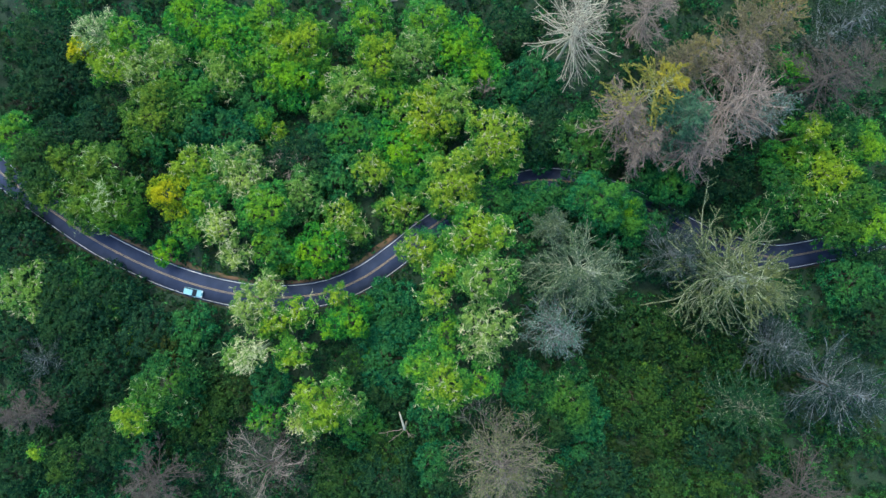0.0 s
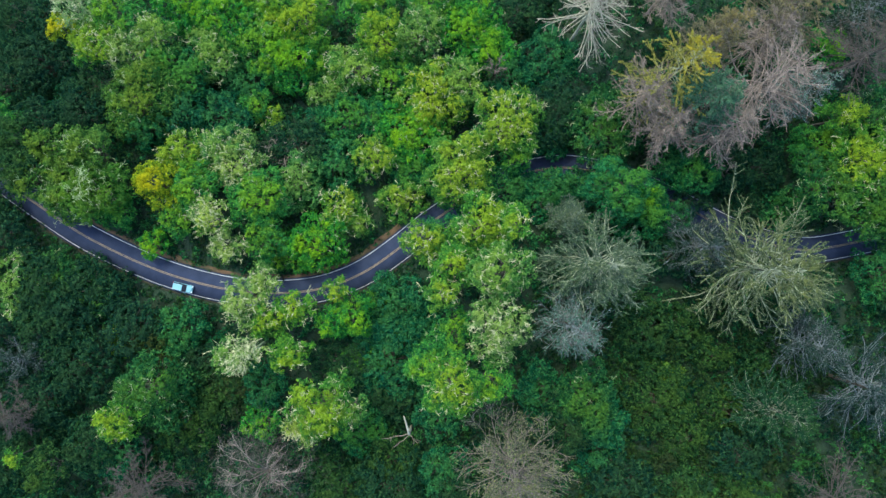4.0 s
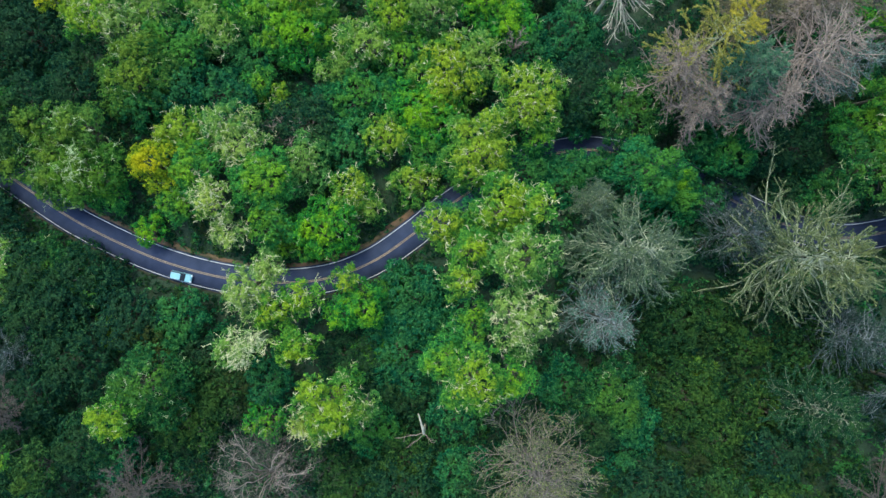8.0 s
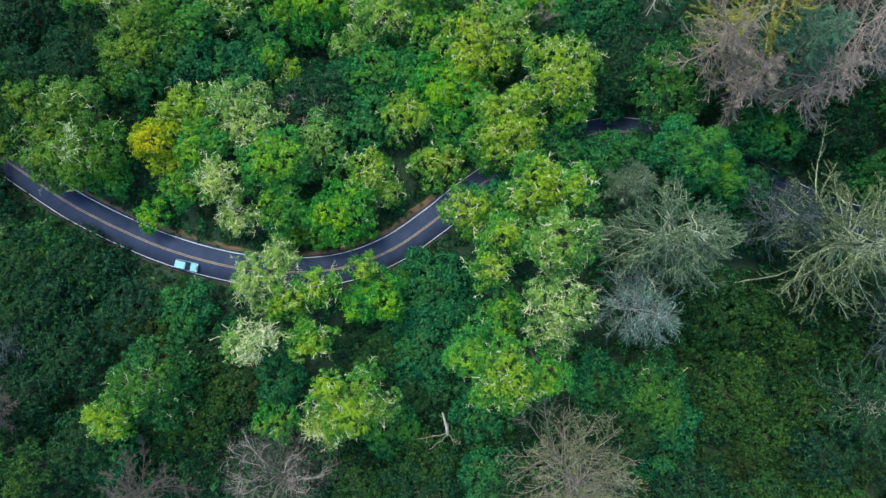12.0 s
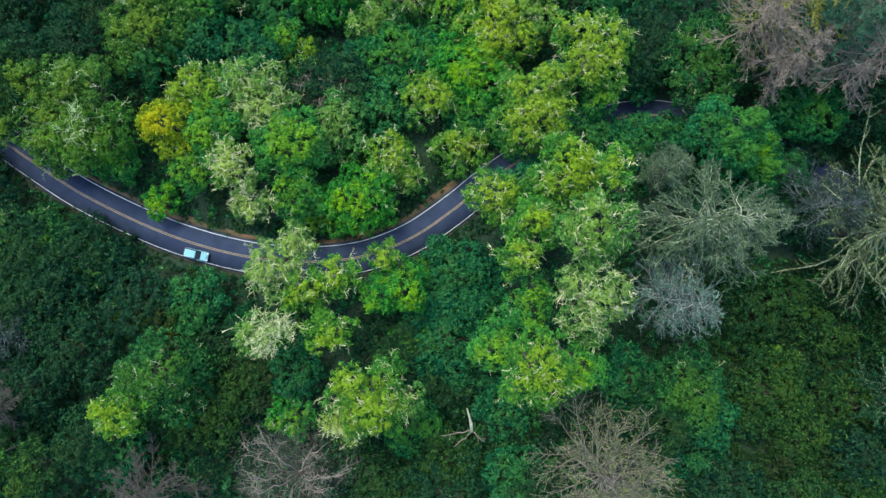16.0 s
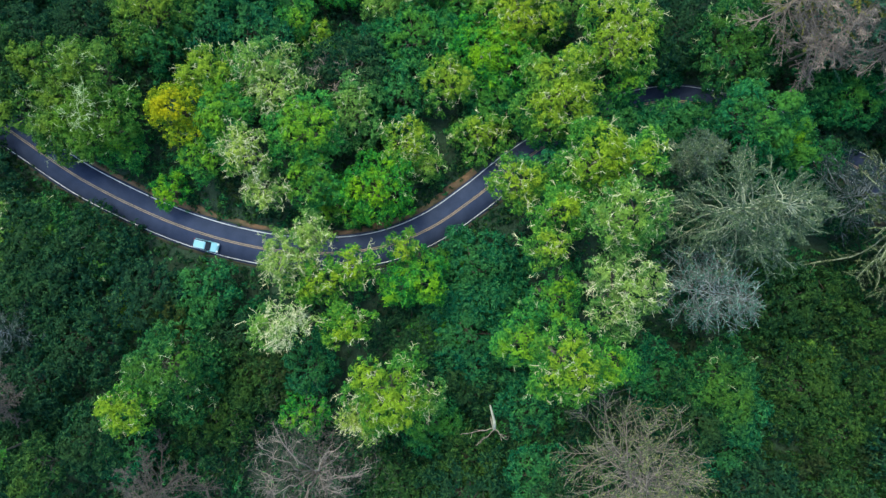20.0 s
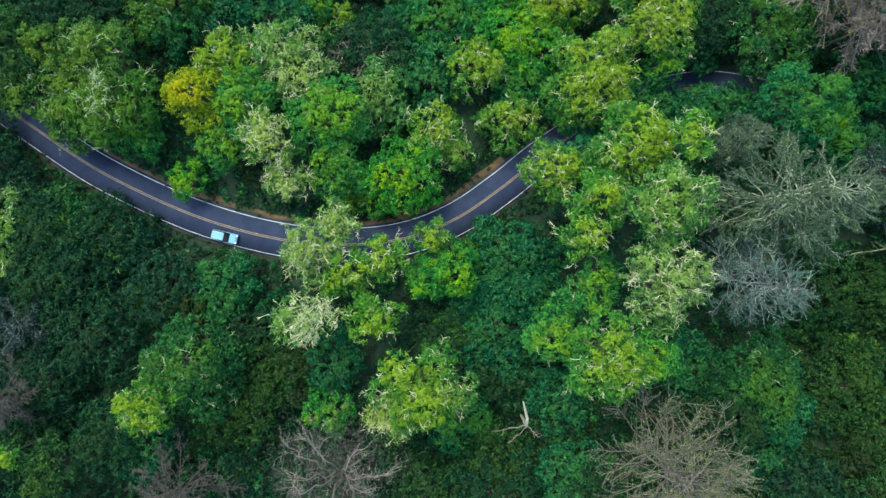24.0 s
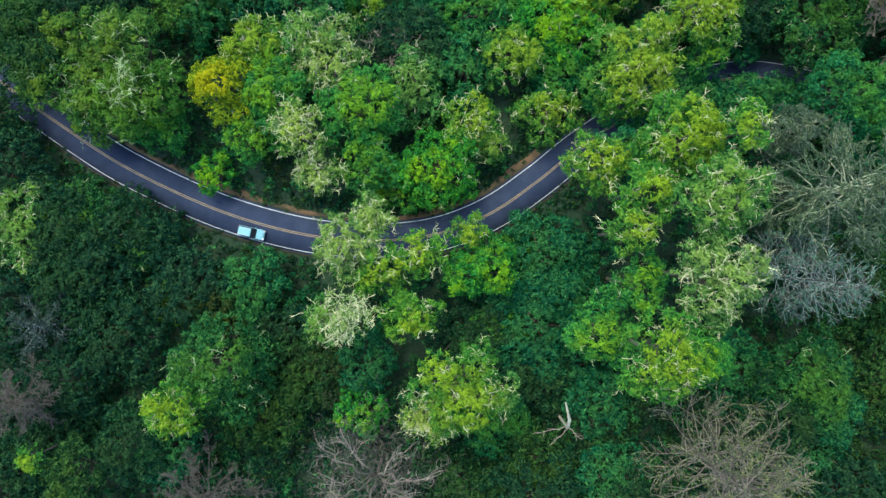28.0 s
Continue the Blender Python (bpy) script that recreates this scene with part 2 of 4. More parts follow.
def part(name, bm, mat, parent, label=""):
    data = bpy.data.meshes.new(name)
    bm.to_mesh(data)
    bm.free()
    data.materials.append(mat)
    return child(name, data, parent, label)


def unit(v):
    return v / np.maximum(np.linalg.norm(v, axis=-1, keepdims=True), 1e-9)


def leaf_cards(rng, c, nrm, size, wide=0.24, along=None):
    """Small pointed sprays of leaves at the places c, facing nrm, pointing along where given."""
    u = rng.normal(size=c.shape) if along is None else along
    u = unit(u - (u * nrm).sum(1, keepdims=True) * nrm)
    v = np.cross(nrm, u)
    s = size[:, None]
    verts = np.stack([c - u * s * 0.4 + v * s * wide, c + u * s, c - u * s * 0.4 - v * s * wide], 1).reshape(-1, 3)
    return verts, np.arange(len(verts)).reshape(-1, 3)


def tubes(rng, paths, radii, sides=3):
    """Tapered round twigs along many paths of as many points each."""
    m, k, _ = paths.shape
    along = unit(np.gradient(paths, axis=1))
    a = unit(np.cross(along, unit(rng.normal(size=(m, 1, 3)))))
    b = np.cross(along, a)
    turn = np.arange(sides) * 2 * np.pi / sides
    ring = a[:, :, None] * np.cos(turn)[None, None, :, None] + b[:, :, None] * np.sin(turn)[None, None, :, None]
    verts = (paths[:, :, None] + ring * radii[:, :, None, None]).reshape(-1, 3)
    i = np.arange(m)[:, None, None] * k * sides + np.arange(k - 1)[None, :, None] * sides
    j, jn = np.arange(sides)[None, None], (np.arange(sides)[None, None] + 1) % sides
    faces = np.stack([i + j, i + jn, i + sides + jn, i + sides + j], -1).reshape(-1, 4)
    return verts, faces


def blades(rng, paths, widths):
    """Flat thin shoots along many paths."""
    m, k, _ = paths.shape
    along = unit(np.gradient(paths, axis=1))
    a = unit(np.cross(along, unit(rng.normal(size=(m, 1, 3)) * 0.5 + [0, 0, 1])))
    verts = np.stack([paths - a * widths[:, :, None], paths + a * widths[:, :, None]], 2).reshape(-1, 3)
    i = np.arange(m)[:, None] * k * 2 + np.arange(k - 1)[None] * 2
    return verts, np.stack([i, i + 1, i + 3, i + 2], -1).reshape(-1, 4)


def joined(pieces):
    verts, faces, at = [], [], 0
    for v, f in pieces:
        verts.append(v), faces.append(f + at)
        at += len(v)
    return np.concatenate(verts), np.concatenate(faces)


def wander(rng, starts, ways, lengths, k=5, droop=0.0, kink=0.22):
    """Crooked paths from the starts."""
    m = len(starts)
    out = np.zeros((m, k, 3))
    out[:, 0] = starts
    way = unit(ways)
    for s in range(1, k):
        way = unit(way + rng.normal(size=(m, 3)) * kink + np.array([0, 0, -droop]))
        out[:, s] = out[:, s - 1] + way * (lengths / (k - 1))[:, None]
    return out


# ---- ground and road ----
# the middle of the road, bend by bend, in metres
MIDDLE = [(-150, 92, 1), (-132, 62, 1), (-120, 42, .5), (-112, 28, 0), (-105.5, 20.2, 0), (-98, 14.2, 0), (-89.6, 8.2, 0), (-79, 1.4, 0), (-64, -5.5, 0), (-50, -9.4, 0), (-38, -10.4, 0),
          (-28, -9.3, 0), (-19.2, -5.9, 0), (-11.3, -0.5, 0), (-4.6, 4.9, -.4), (4, 10.6, -1.2), (12, 14.6, -2), (20, 17, -2.6), (28, 17.4, -3),
          (40, 14.6, -3), (52, 9.1, -3), (62, 3.9, -3), (72, 0.4, -3), (80, -0.9, -3), (90, 0.6, -3), (102, 3.4, -3), (120, 9, -3), (150, 16, -3)]


def spline(points, steps):
    p = np.array(points, float)
    p = np.vstack([2 * p[0] - p[1], p, 2 * p[-1] - p[-2]])
    out = []
    for i in range(1, len(p) - 2):
        for s in range(steps):
            t = s / steps
            a, b, c, d = p[i - 1], p[i], p[i + 1], p[i + 2]
            out.append(0.5 * (2 * b + (c - a) * t + (2 * a - 5 * b + 4 * c - d) * t * t + (3 * b - a - 3 * c + d) * t ** 3))
    out.append(p[-2])
    return np.array(out)


ROAD = spline(MIDDLE, 16)
WAY = unit(np.gradient(ROAD * [1, 1, 0], axis=0))
SIDE = np.stack([-WAY[:, 1], WAY[:, 0], 0 * WAY[:, 0]], 1)


def road_gap(x, y):
    """Distance from the road's middle and the road's height there."""
    x, y = np.atleast_1d(x), np.atleast_1d(y)
    best, level = np.full(x.shape, 1e9), np.zeros(x.shape)
    for px, py, pz in ROAD[::3]:
        d = np.hypot(x - px, y - py)
        level = np.where(d < best, pz, level)
        best = np.minimum(best, d)
    return best, level


def smooth01(v):
    v = np.clip(v, 0, 1)
    return v * v * (3 - 2 * v)


def terrain(x, y):
    """The ground: it falls away north of the road and climbs to the south-east."""
    x, y = np.atleast_1d(np.asarray(x, float)), np.atleast_1d(np.asarray(y, float))
    fall = -11 * smooth01((y - 12) / 42) * (1 - smooth01((x - 8) / 30))
    climb = 5 * smooth01((-14 - y) / 40) * smooth01((x + 45) / 55)
    hill = 0.5 * np.sin(x * 0.11 + 1.3) * np.cos(y * 0.13) + 0.3 * np.sin(x * 0.31 + y * 0.27)
    far = 1 - smooth01((np.hypot(x, y) - 160) / 400)
    gap, level = road_gap(x, y)
    w = smooth01((gap - 4.2) / 9)
    return (level - 0.08) * (1 - w) + (fall + climb + hill) * w * far


def ground_at(x, y):
    return float(terrain(x, y)[0])


steps = np.concatenate([-np.geomspace(4500, 150, 14), np.arange(-140, 141, 2.0), np.geomspace(150, 4500, 14)])
gx, gy = np.meshgrid(steps, steps, indexing="ij")
gz = terrain(gx.ravel(), gy.ravel())
n = len(steps)
ids = np.arange(n * n).reshape(n, n)
ground = new("ground", mesh_of("ground", np.stack([gx.ravel(), gy.ravel(), gz], 1),
             np.stack([ids[:-1, :-1], ids[1:, :-1], ids[1:, 1:], ids[:-1, 1:]], -1).reshape(-1, 4), FLOOR, True))
tagged(ground, "dark mossy forest floor with leaf litter", "ground", kind="structure")


def ribbon(left, right, low, high, first=0, last=None, wobble=0.0, seed=0):
    """A strip along the road between two distances from its middle, with its thickness."""
    rng = np.random.default_rng(seed)
    c, s = ROAD[first:last], SIDE[first:last]
    jig = lambda: np.convolve(rng.normal(size=len(c)), np.ones(7) / 7, "same")[:, None] * wobble
    l, r = s * (left + jig()), s * (right + jig())
    up, down = np.array([0, 0, high]), np.array([0, 0, low])
    v = np.stack([c + l + up, c + r + up, c + r + down, c + l + down], 1).reshape(-1, 3)
    i = np.arange(len(c) - 1)[:, None] * 4
    j = np.arange(4)[None]
    f = np.stack([i + j, i + (j + 1) % 4, i + 4 + (j + 1) % 4, i + 4 + j], -1).reshape(-1, 4)[:, ::-1]
    return v, f


road = new("road", mesh_of("road", *ribbon(3.15, -3.15, -0.25, 0.0, wobble=0.05), ASPHALT))
tagged(road, "narrow two-lane dark asphalt road winding through woods", "road", kind="structure")
child("edge_line", mesh_of("edge_line", *ribbon(2.85, 2.71, -0.01, 0.012, wobble=0.015, seed=1), LINE_WHITE), road, "white painted edge line")
child("edge_line", mesh_of("edge_line", *ribbon(-2.73, -2.83, -0.01, 0.012, wobble=0.02, seed=2), LINE_WHITE), road, "white painted edge line")
child("centre_line", mesh_of("centre_line", *ribbon(0.19, 0.07, -0.01, 0.012, seed=3), LINE_YELLOW), road, "yellow painted centre line")
child("centre_line", mesh_of("centre_line", *ribbon(-0.07, -0.19, -0.01, 0.012, seed=4), LINE_YELLOW), road, "yellow painted centre line")
shoulder = new("shoulder", mesh_of("shoulder", *ribbon(4.2, 3.0, -0.3, -0.03, 70, 215, 0.5, 5), EARTH))
tagged(shoulder, "bare reddish earth shoulder along the road", "road shoulder", kind="structure")
verge = new("verge", mesh_of("verge", *ribbon(-3.0, -3.6, -0.3, -0.035, 60, None, 0.2, 6), DIRT))
tagged(verge, "thin strip of bare earth beside the asphalt", "road shoulder", kind="structure")

# ---- trees ----
LEAVES = {GREEN: ("broadleaf_tree", "leafy green broadleaf tree with a rounded crown"),
          LIME: ("broadleaf_tree", "yellow-green broadleaf tree beginning to turn"),
          PALE: ("birch_tree", "pale green birch with fine branches showing"),
          BIRCH: ("birch_tree", "silvery pale birch with many bare twigs among leaves"),
          WHITE: ("birch_tree", "whitish half-bare birch with bleached twigs"),
          GOLD: ("broadleaf_tree", "golden yellow autumn broadleaf tree"),
          TEAL: ("broadleaf_tree", "deep blue-green broadleaf tree in the shade"),
          BRIGHT: ("broadleaf_tree", "bright fresh green broadleaf tree with a dense crown"),
          JADE: ("broadleaf_tree", "mid-green broadleaf tree with a soft full crown"),
          DARK: ("broadleaf_tree", "dark green broadleaf tree of the lower storey"),
          FOREST: ("broadleaf_tree", "deep green broadleaf tree with a few pale twigs"),
          OLIVE: ("broadleaf_tree", "olive green broadleaf tree with small leaves"),
          LEMON: ("broadleaf_tree", "yellowing broadleaf tree with pale twigs among its leaves"),
          MUTED: ("broadleaf_tree", "muted olive-green broadleaf tree with a full crown"),
          GREY: ("broadleaf_tree", "grey-green tree with radiating bare limbs"),
          BROWN: ("broadleaf_tree", "brownish fading broadleaf tree")}
count = 0


def clumps_of(rng, r, deep, grain=0.42):
    """Tufts of a crown: lobes over a dome, and small tufts of leaves all over the lobes."""
    lobes = int(np.clip(5 + r * 1.8, 7, 22))
    i = np.arange(lobes)
    rho = r * 0.72 * np.sqrt((i + 0.15) / lobes) * rng.uniform(0.85, 1.12, lobes)
    ang = i * 2.39996 + rng.uniform(0, 6.28) + rng.normal(size=lobes) * 0.3
    z = -deep * 0.62 * (rho / r) ** 1.8 + rng.normal(size=lobes) * 0.10 * deep
    br = r * rng.uniform(0.25, 0.40, lobes)
    bc = np.stack([np.cos(ang) * rho, np.sin(ang) * rho, z - br * 0.7], 1)
    m = np.maximum(6, (3.4 * br ** 2 / grain ** 2).astype(int))
    who = np.repeat(i, m)
    way = unit(rng.normal(size=(len(who), 3)) + np.array([0, 0, 0.5]))
    tuft = bc[who] + way * (br[who] * rng.uniform(0.72, 1.08, len(who)))[:, None]
    # tufts deep inside a neighbouring lobe carry no leaves
    gap = np.linalg.norm(tuft[:, None] - bc[None], axis=2) / br[None]
    gap[np.arange(len(who)), who] = 9
    keep = (gap.min(1) > 0.8) & (way[:, 2] > -0.35)
    tuft, who, way = tuft[keep], who[keep], way[keep]
    return bc, br, tuft, grain * rng.uniform(0.55, 1.35, len(tuft)), way


def foliage(rng, tuft, size, per, leaf, lean=None, wide=0.26):
    n = np.maximum(4, (per * size ** 2).astype(int))
    who = np.repeat(np.arange(len(tuft)), n)
    way = unit(rng.normal(size=(len(who), 3)) + np.array([0, 0, 0.6]))
    c = tuft[who] + way * (size[who] * rng.uniform(0.35, 1.12, len(who)))[:, None]
    face = way if lean is None else way * 0.6 + lean[who] * 0.6
    nrm = unit(face + rng.normal(size=way.shape) * 0.40 + [0, 0, 0.2])
    return leaf_cards(rng, c, nrm, leaf * rng.uniform(0.55, 1.35, len(who)), wide)


def twig_web(rng, start, way, length, width):
    """Fine bare branches, each forking twice into crooked twigs."""
    n = len(start)
    first = wander(rng, start, way, length, 6, 0.0, 0.36)
    own = np.repeat(np.arange(n), 4)
    at = rng.integers(1, 5, n * 4)
    second = wander(rng, first[own, at], unit(first[own, at + 1] - first[own, at]) + rng.normal(size=(n * 4, 3)) * 0.6, length[own] * rng.uniform(0.25, 0.6, n * 4), 4, 0.0, 0.4)
    deep = np.arange(n * 4)
    on = rng.integers(1, 3, n * 4)
    third = wander(rng, second[deep, on], unit(second[deep, on + 1] - second[deep, on]) + rng.normal(size=(n * 4, 3)) * 0.6, length[own[deep]] * rng.uniform(0.12, 0.28, n * 4), 3, 0.0, 0.4)
    return joined([blades(rng, first, width * np.linspace(1.0, 0.55, 6)[None].repeat(n, 0)),
                   blades(rng, second, width * np.linspace(0.7, 0.4, 4)[None].repeat(n * 4, 0)),
                   blades(rng, third, width * np.linspace(0.5, 0.35, 3)[None].repeat(n * 4, 0))])


def broadleaf(x, y, top, r, leaf, twigs=0.1, name="", label=""):
    """A broadleaf tree whose crown reaches up to top."""
    global count
    count += 1
    rng = np.random.default_rng(count)
    base = ground_at(x, y)
    r *= 1.2 if name == "shrub" else 1.24
    high = max(top - base, 1.0 * r)
    deep = min(high * 0.7, r * 1.5)
    thing = new(name or LEAVES[leaf][0])
    thing.location = (x, y, base)
    tagged(thing, label or LEAVES[leaf][1], "shrub" if name == "shrub" else "tree", "woodland trees")
    low = name == "shrub" or leaf in (DARK, TEAL, OLIVE, BROWN)
    bc, br, tuft, size, lean = clumps_of(rng, r, deep, 0.60 if low else 0.55)
    rise = np.array([0, 0, high - max(0.0, float((tuft[:, 2] + size).max()))])
    bc, tuft = bc + rise, tuft + rise
    thin = {WHITE: 18, BIRCH: 38, PALE: 46}.get(leaf, 34 if low else 47)
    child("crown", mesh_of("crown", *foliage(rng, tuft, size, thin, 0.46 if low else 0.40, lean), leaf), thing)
    bark = BARK_BIRCH if leaf == WHITE else BARK
    fork = np.array([0, 0, high - deep * 1.15 if high > deep * 1.3 else high * 0.2])
    stem = np.linspace([0, 0, -0.4], fork, 6) + np.cumsum(rng.normal(size=(6, 3)) * [0.12, 0.12, 0], 0)
    thick = 0.034 * r + 0.05
    pieces = [tubes(rng, stem[None], np.linspace(thick * 1.5, thick, 6)[None], 8)]
    t = np.linspace(0, 1, 6)[None, :, None]
    start = np.repeat(stem[-1][None], len(bc), 0)
    limbs = start[:, None] * (1 - t) + bc[:, None] * t + rng.normal(size=(len(bc), 6, 3)) * 0.12 * r * np.sin(t * np.pi) + np.array([0, 0, 0.08 * r]) * np.sin(t * np.pi)
    pieces.append(tubes(rng, limbs, np.linspace(thick * 0.6, thick * 0.15, 6)[None].repeat(len(bc), 0), 3))
    child("trunk", mesh_of("trunk", *joined(pieces), bark, True), thing)
    if leaf == GREY:
        m = 10
        ang = np.arange(m) * 2.4 + rng.normal(size=m) * 0.2
        way = np.stack([np.cos(ang), np.sin(ang), 0.05 + 0 * ang], 1)
        star = wander(rng, np.array([[0, 0, high - 0.10 * r]]).repeat(m, 0), way + [0.15, 0.25, 0.1], r * rng.uniform(0.4, 0.85, m), 7, 0.07, 0.32)
        for one in star:
            child("bare_limb", mesh_of("bare_limb", *tubes(rng, one[None], np.linspace(0.024, 0.010, 7)[None], 4), BARK_BIRCH), thing, "pale bare limb spreading from the top")
        own = np.repeat(np.arange(m), 5)
        at = rng.integers(2, 6, m * 5)
        web = twig_web(rng, star[own, at], unit(star[own, at] - star[own, at - 1]) + rng.normal(size=(m * 5, 3)) * [0.7, 0.7, 0.2], rng.uniform(0.8, 2.0, m * 5), 0.026)
        tagged(child("twig_growth", mesh_of("twig_growth", *web, BARK_BIRCH), thing), kind="stuff")
    # bare twigs that show among the leaves
    n = int(twigs * {WHITE: 5.0, BIRCH: 5.6, PALE: 4.6, LIME: 4.6, LEMON: 4.6}.get(leaf, 2.2) * r * r) if leaf in (BIRCH, PALE, GREY, LIME, LEMON, MUTED, FOREST, WHITE, GREEN, BRIGHT) and name != "shrub" else 0
    if n > 3:
        pick = np.argsort(-tuft[:, 2] + rng.normal(size=len(tuft)) * deep * 0.4)[: max(6, int(len(tuft) * 0.7))]
        who = rng.choice(pick, n)
        out = unit((tuft[who] - [0, 0, high - deep]) * [1, 1, 0.6])
        length = rng.uniform(0.9, 2.4, n)
        web = twig_web(rng, tuft[who] - out * (length * 0.2)[:, None], out * 0.8 + rng.normal(size=(n, 3)) * [0.6, 0.6, 0.3] + [0, 0, 0.2], length, 0.040 if leaf == WHITE else 0.033)
        tagged(child("twig_growth", mesh_of("twig_growth", *web, BARK_WHITE if leaf in (WHITE, BIRCH, LIME, LEMON, PALE) else BARK_BIRCH), thing), kind="stuff")
    return thing


def shrub(x, y, top, r, leaf, twigs=0.1):
    kind = {TEAL: "deep blue-green", DARK: "dark green", OLIVE: "olive green", BROWN: "brownish"}[leaf]
    return broadleaf(x, y, top, r, leaf, twigs, "shrub", kind + " leafy undergrowth shrub on the forest floor")


# conifers: boughs, twigs, needles or none, how thick the needles sit, how far the boughs fork out, boughs a tier, length of the shoots, words
S_PALE = (TWIG_PALE, TWIG_ROSE, None, 0, 0.5, 4.6, 0.42, "dead bleached conifer with long pale bare branches")
S_ASH = (TWIG_ASH, TWIG_ROSE, None, 0, 0.8, 4, 0.45, "dead ash-grey conifer with dense bare twigs")
S_ROSE = (TWIG_ASH, TWIG_ROSE, None, 0, 1.0, 4, 0.5, "dead greyish-brown conifer with dense bare twigs")
S_SILVER = (TWIG_ICE, TWIG_HEATHER, NEEDLE_BLUE, 0.8, 0.8, 3.0, 0.5, "silver-blue conifer with bare pale twigs and few needles")
S_DUSK = (TWIG_STEEL, TWIG_DUSK, NEEDLE_SLATE, 2.5, 0.8, 4, 0.40, "dark grey thin-needled conifer")
S_MOSS = (TWIG_BONE, TWIG_HEATHER, NEEDLE_OLIVE, 0.7, 1.3, 4.2, 0.5, "dying grey-brown conifer with a few olive needles")
S_UMBER = (TWIG_UMBER, TWIG_UMBER, None, 0, 1.0, 4, 0.5, "dead brown conifer with a haze of bare twigs")
S_GOLD = (TWIG_LICHEN, TWIG_ROSE, NEEDLE_GOLD, 7.0, 0.35, 2.0, 0.22, "yellow-green conifer with star-shaped needled boughs")
S_RUST = (TWIG_ASH, TWIG_ROSE, NEEDLE_RUST, 2.5, 0.5, 4, 0.35, "rusty orange fading conifer")
S_BLUE = (TWIG_ROSE, TWIG_ASH, NEEDLE_BLUE, 6.0, 0.6, 4, 0.38, "blue-green needled conifer among dead ones")
S_OLIVE = (TWIG_LICHEN, TWIG_UMBER, NEEDLE_OLIVE, 4.4, 0.75, 4.4, 0.30, "large olive-grey conifer with long curved boughs")
S_SAGE = (TWIG_LICHEN, TWIG_SILVER, NEEDLE_SAGE, 4.2, 0.8, 3.0, 0.45, "grey-green dense conifer with lichen-coloured needles")
S_SLATE = (TWIG_STEEL, TWIG_DUSK, NEEDLE_SLATE, 2.0, 0.6, 4, 0.4, "dark slate-green conifer with sparse needles")
S_FERN = (TWIG_LICHEN, TWIG_DUSK, NEEDLE_FERN, 5.0, 0.6, 4, 0.36, "dark green conifer with feathery boughs")


def along_path(paths, who, at):
    """Places and directions at the share at of the paths who."""
    k = paths.shape[1]
    lo = np.minimum((at * (k - 1)).astype(int), k - 2)
    fr = (at * (k - 1) - lo)[:, None]
    a, b = paths[who, lo], paths[who, lo + 1]
    return a * (1 - fr) + b * fr, unit(b - a)


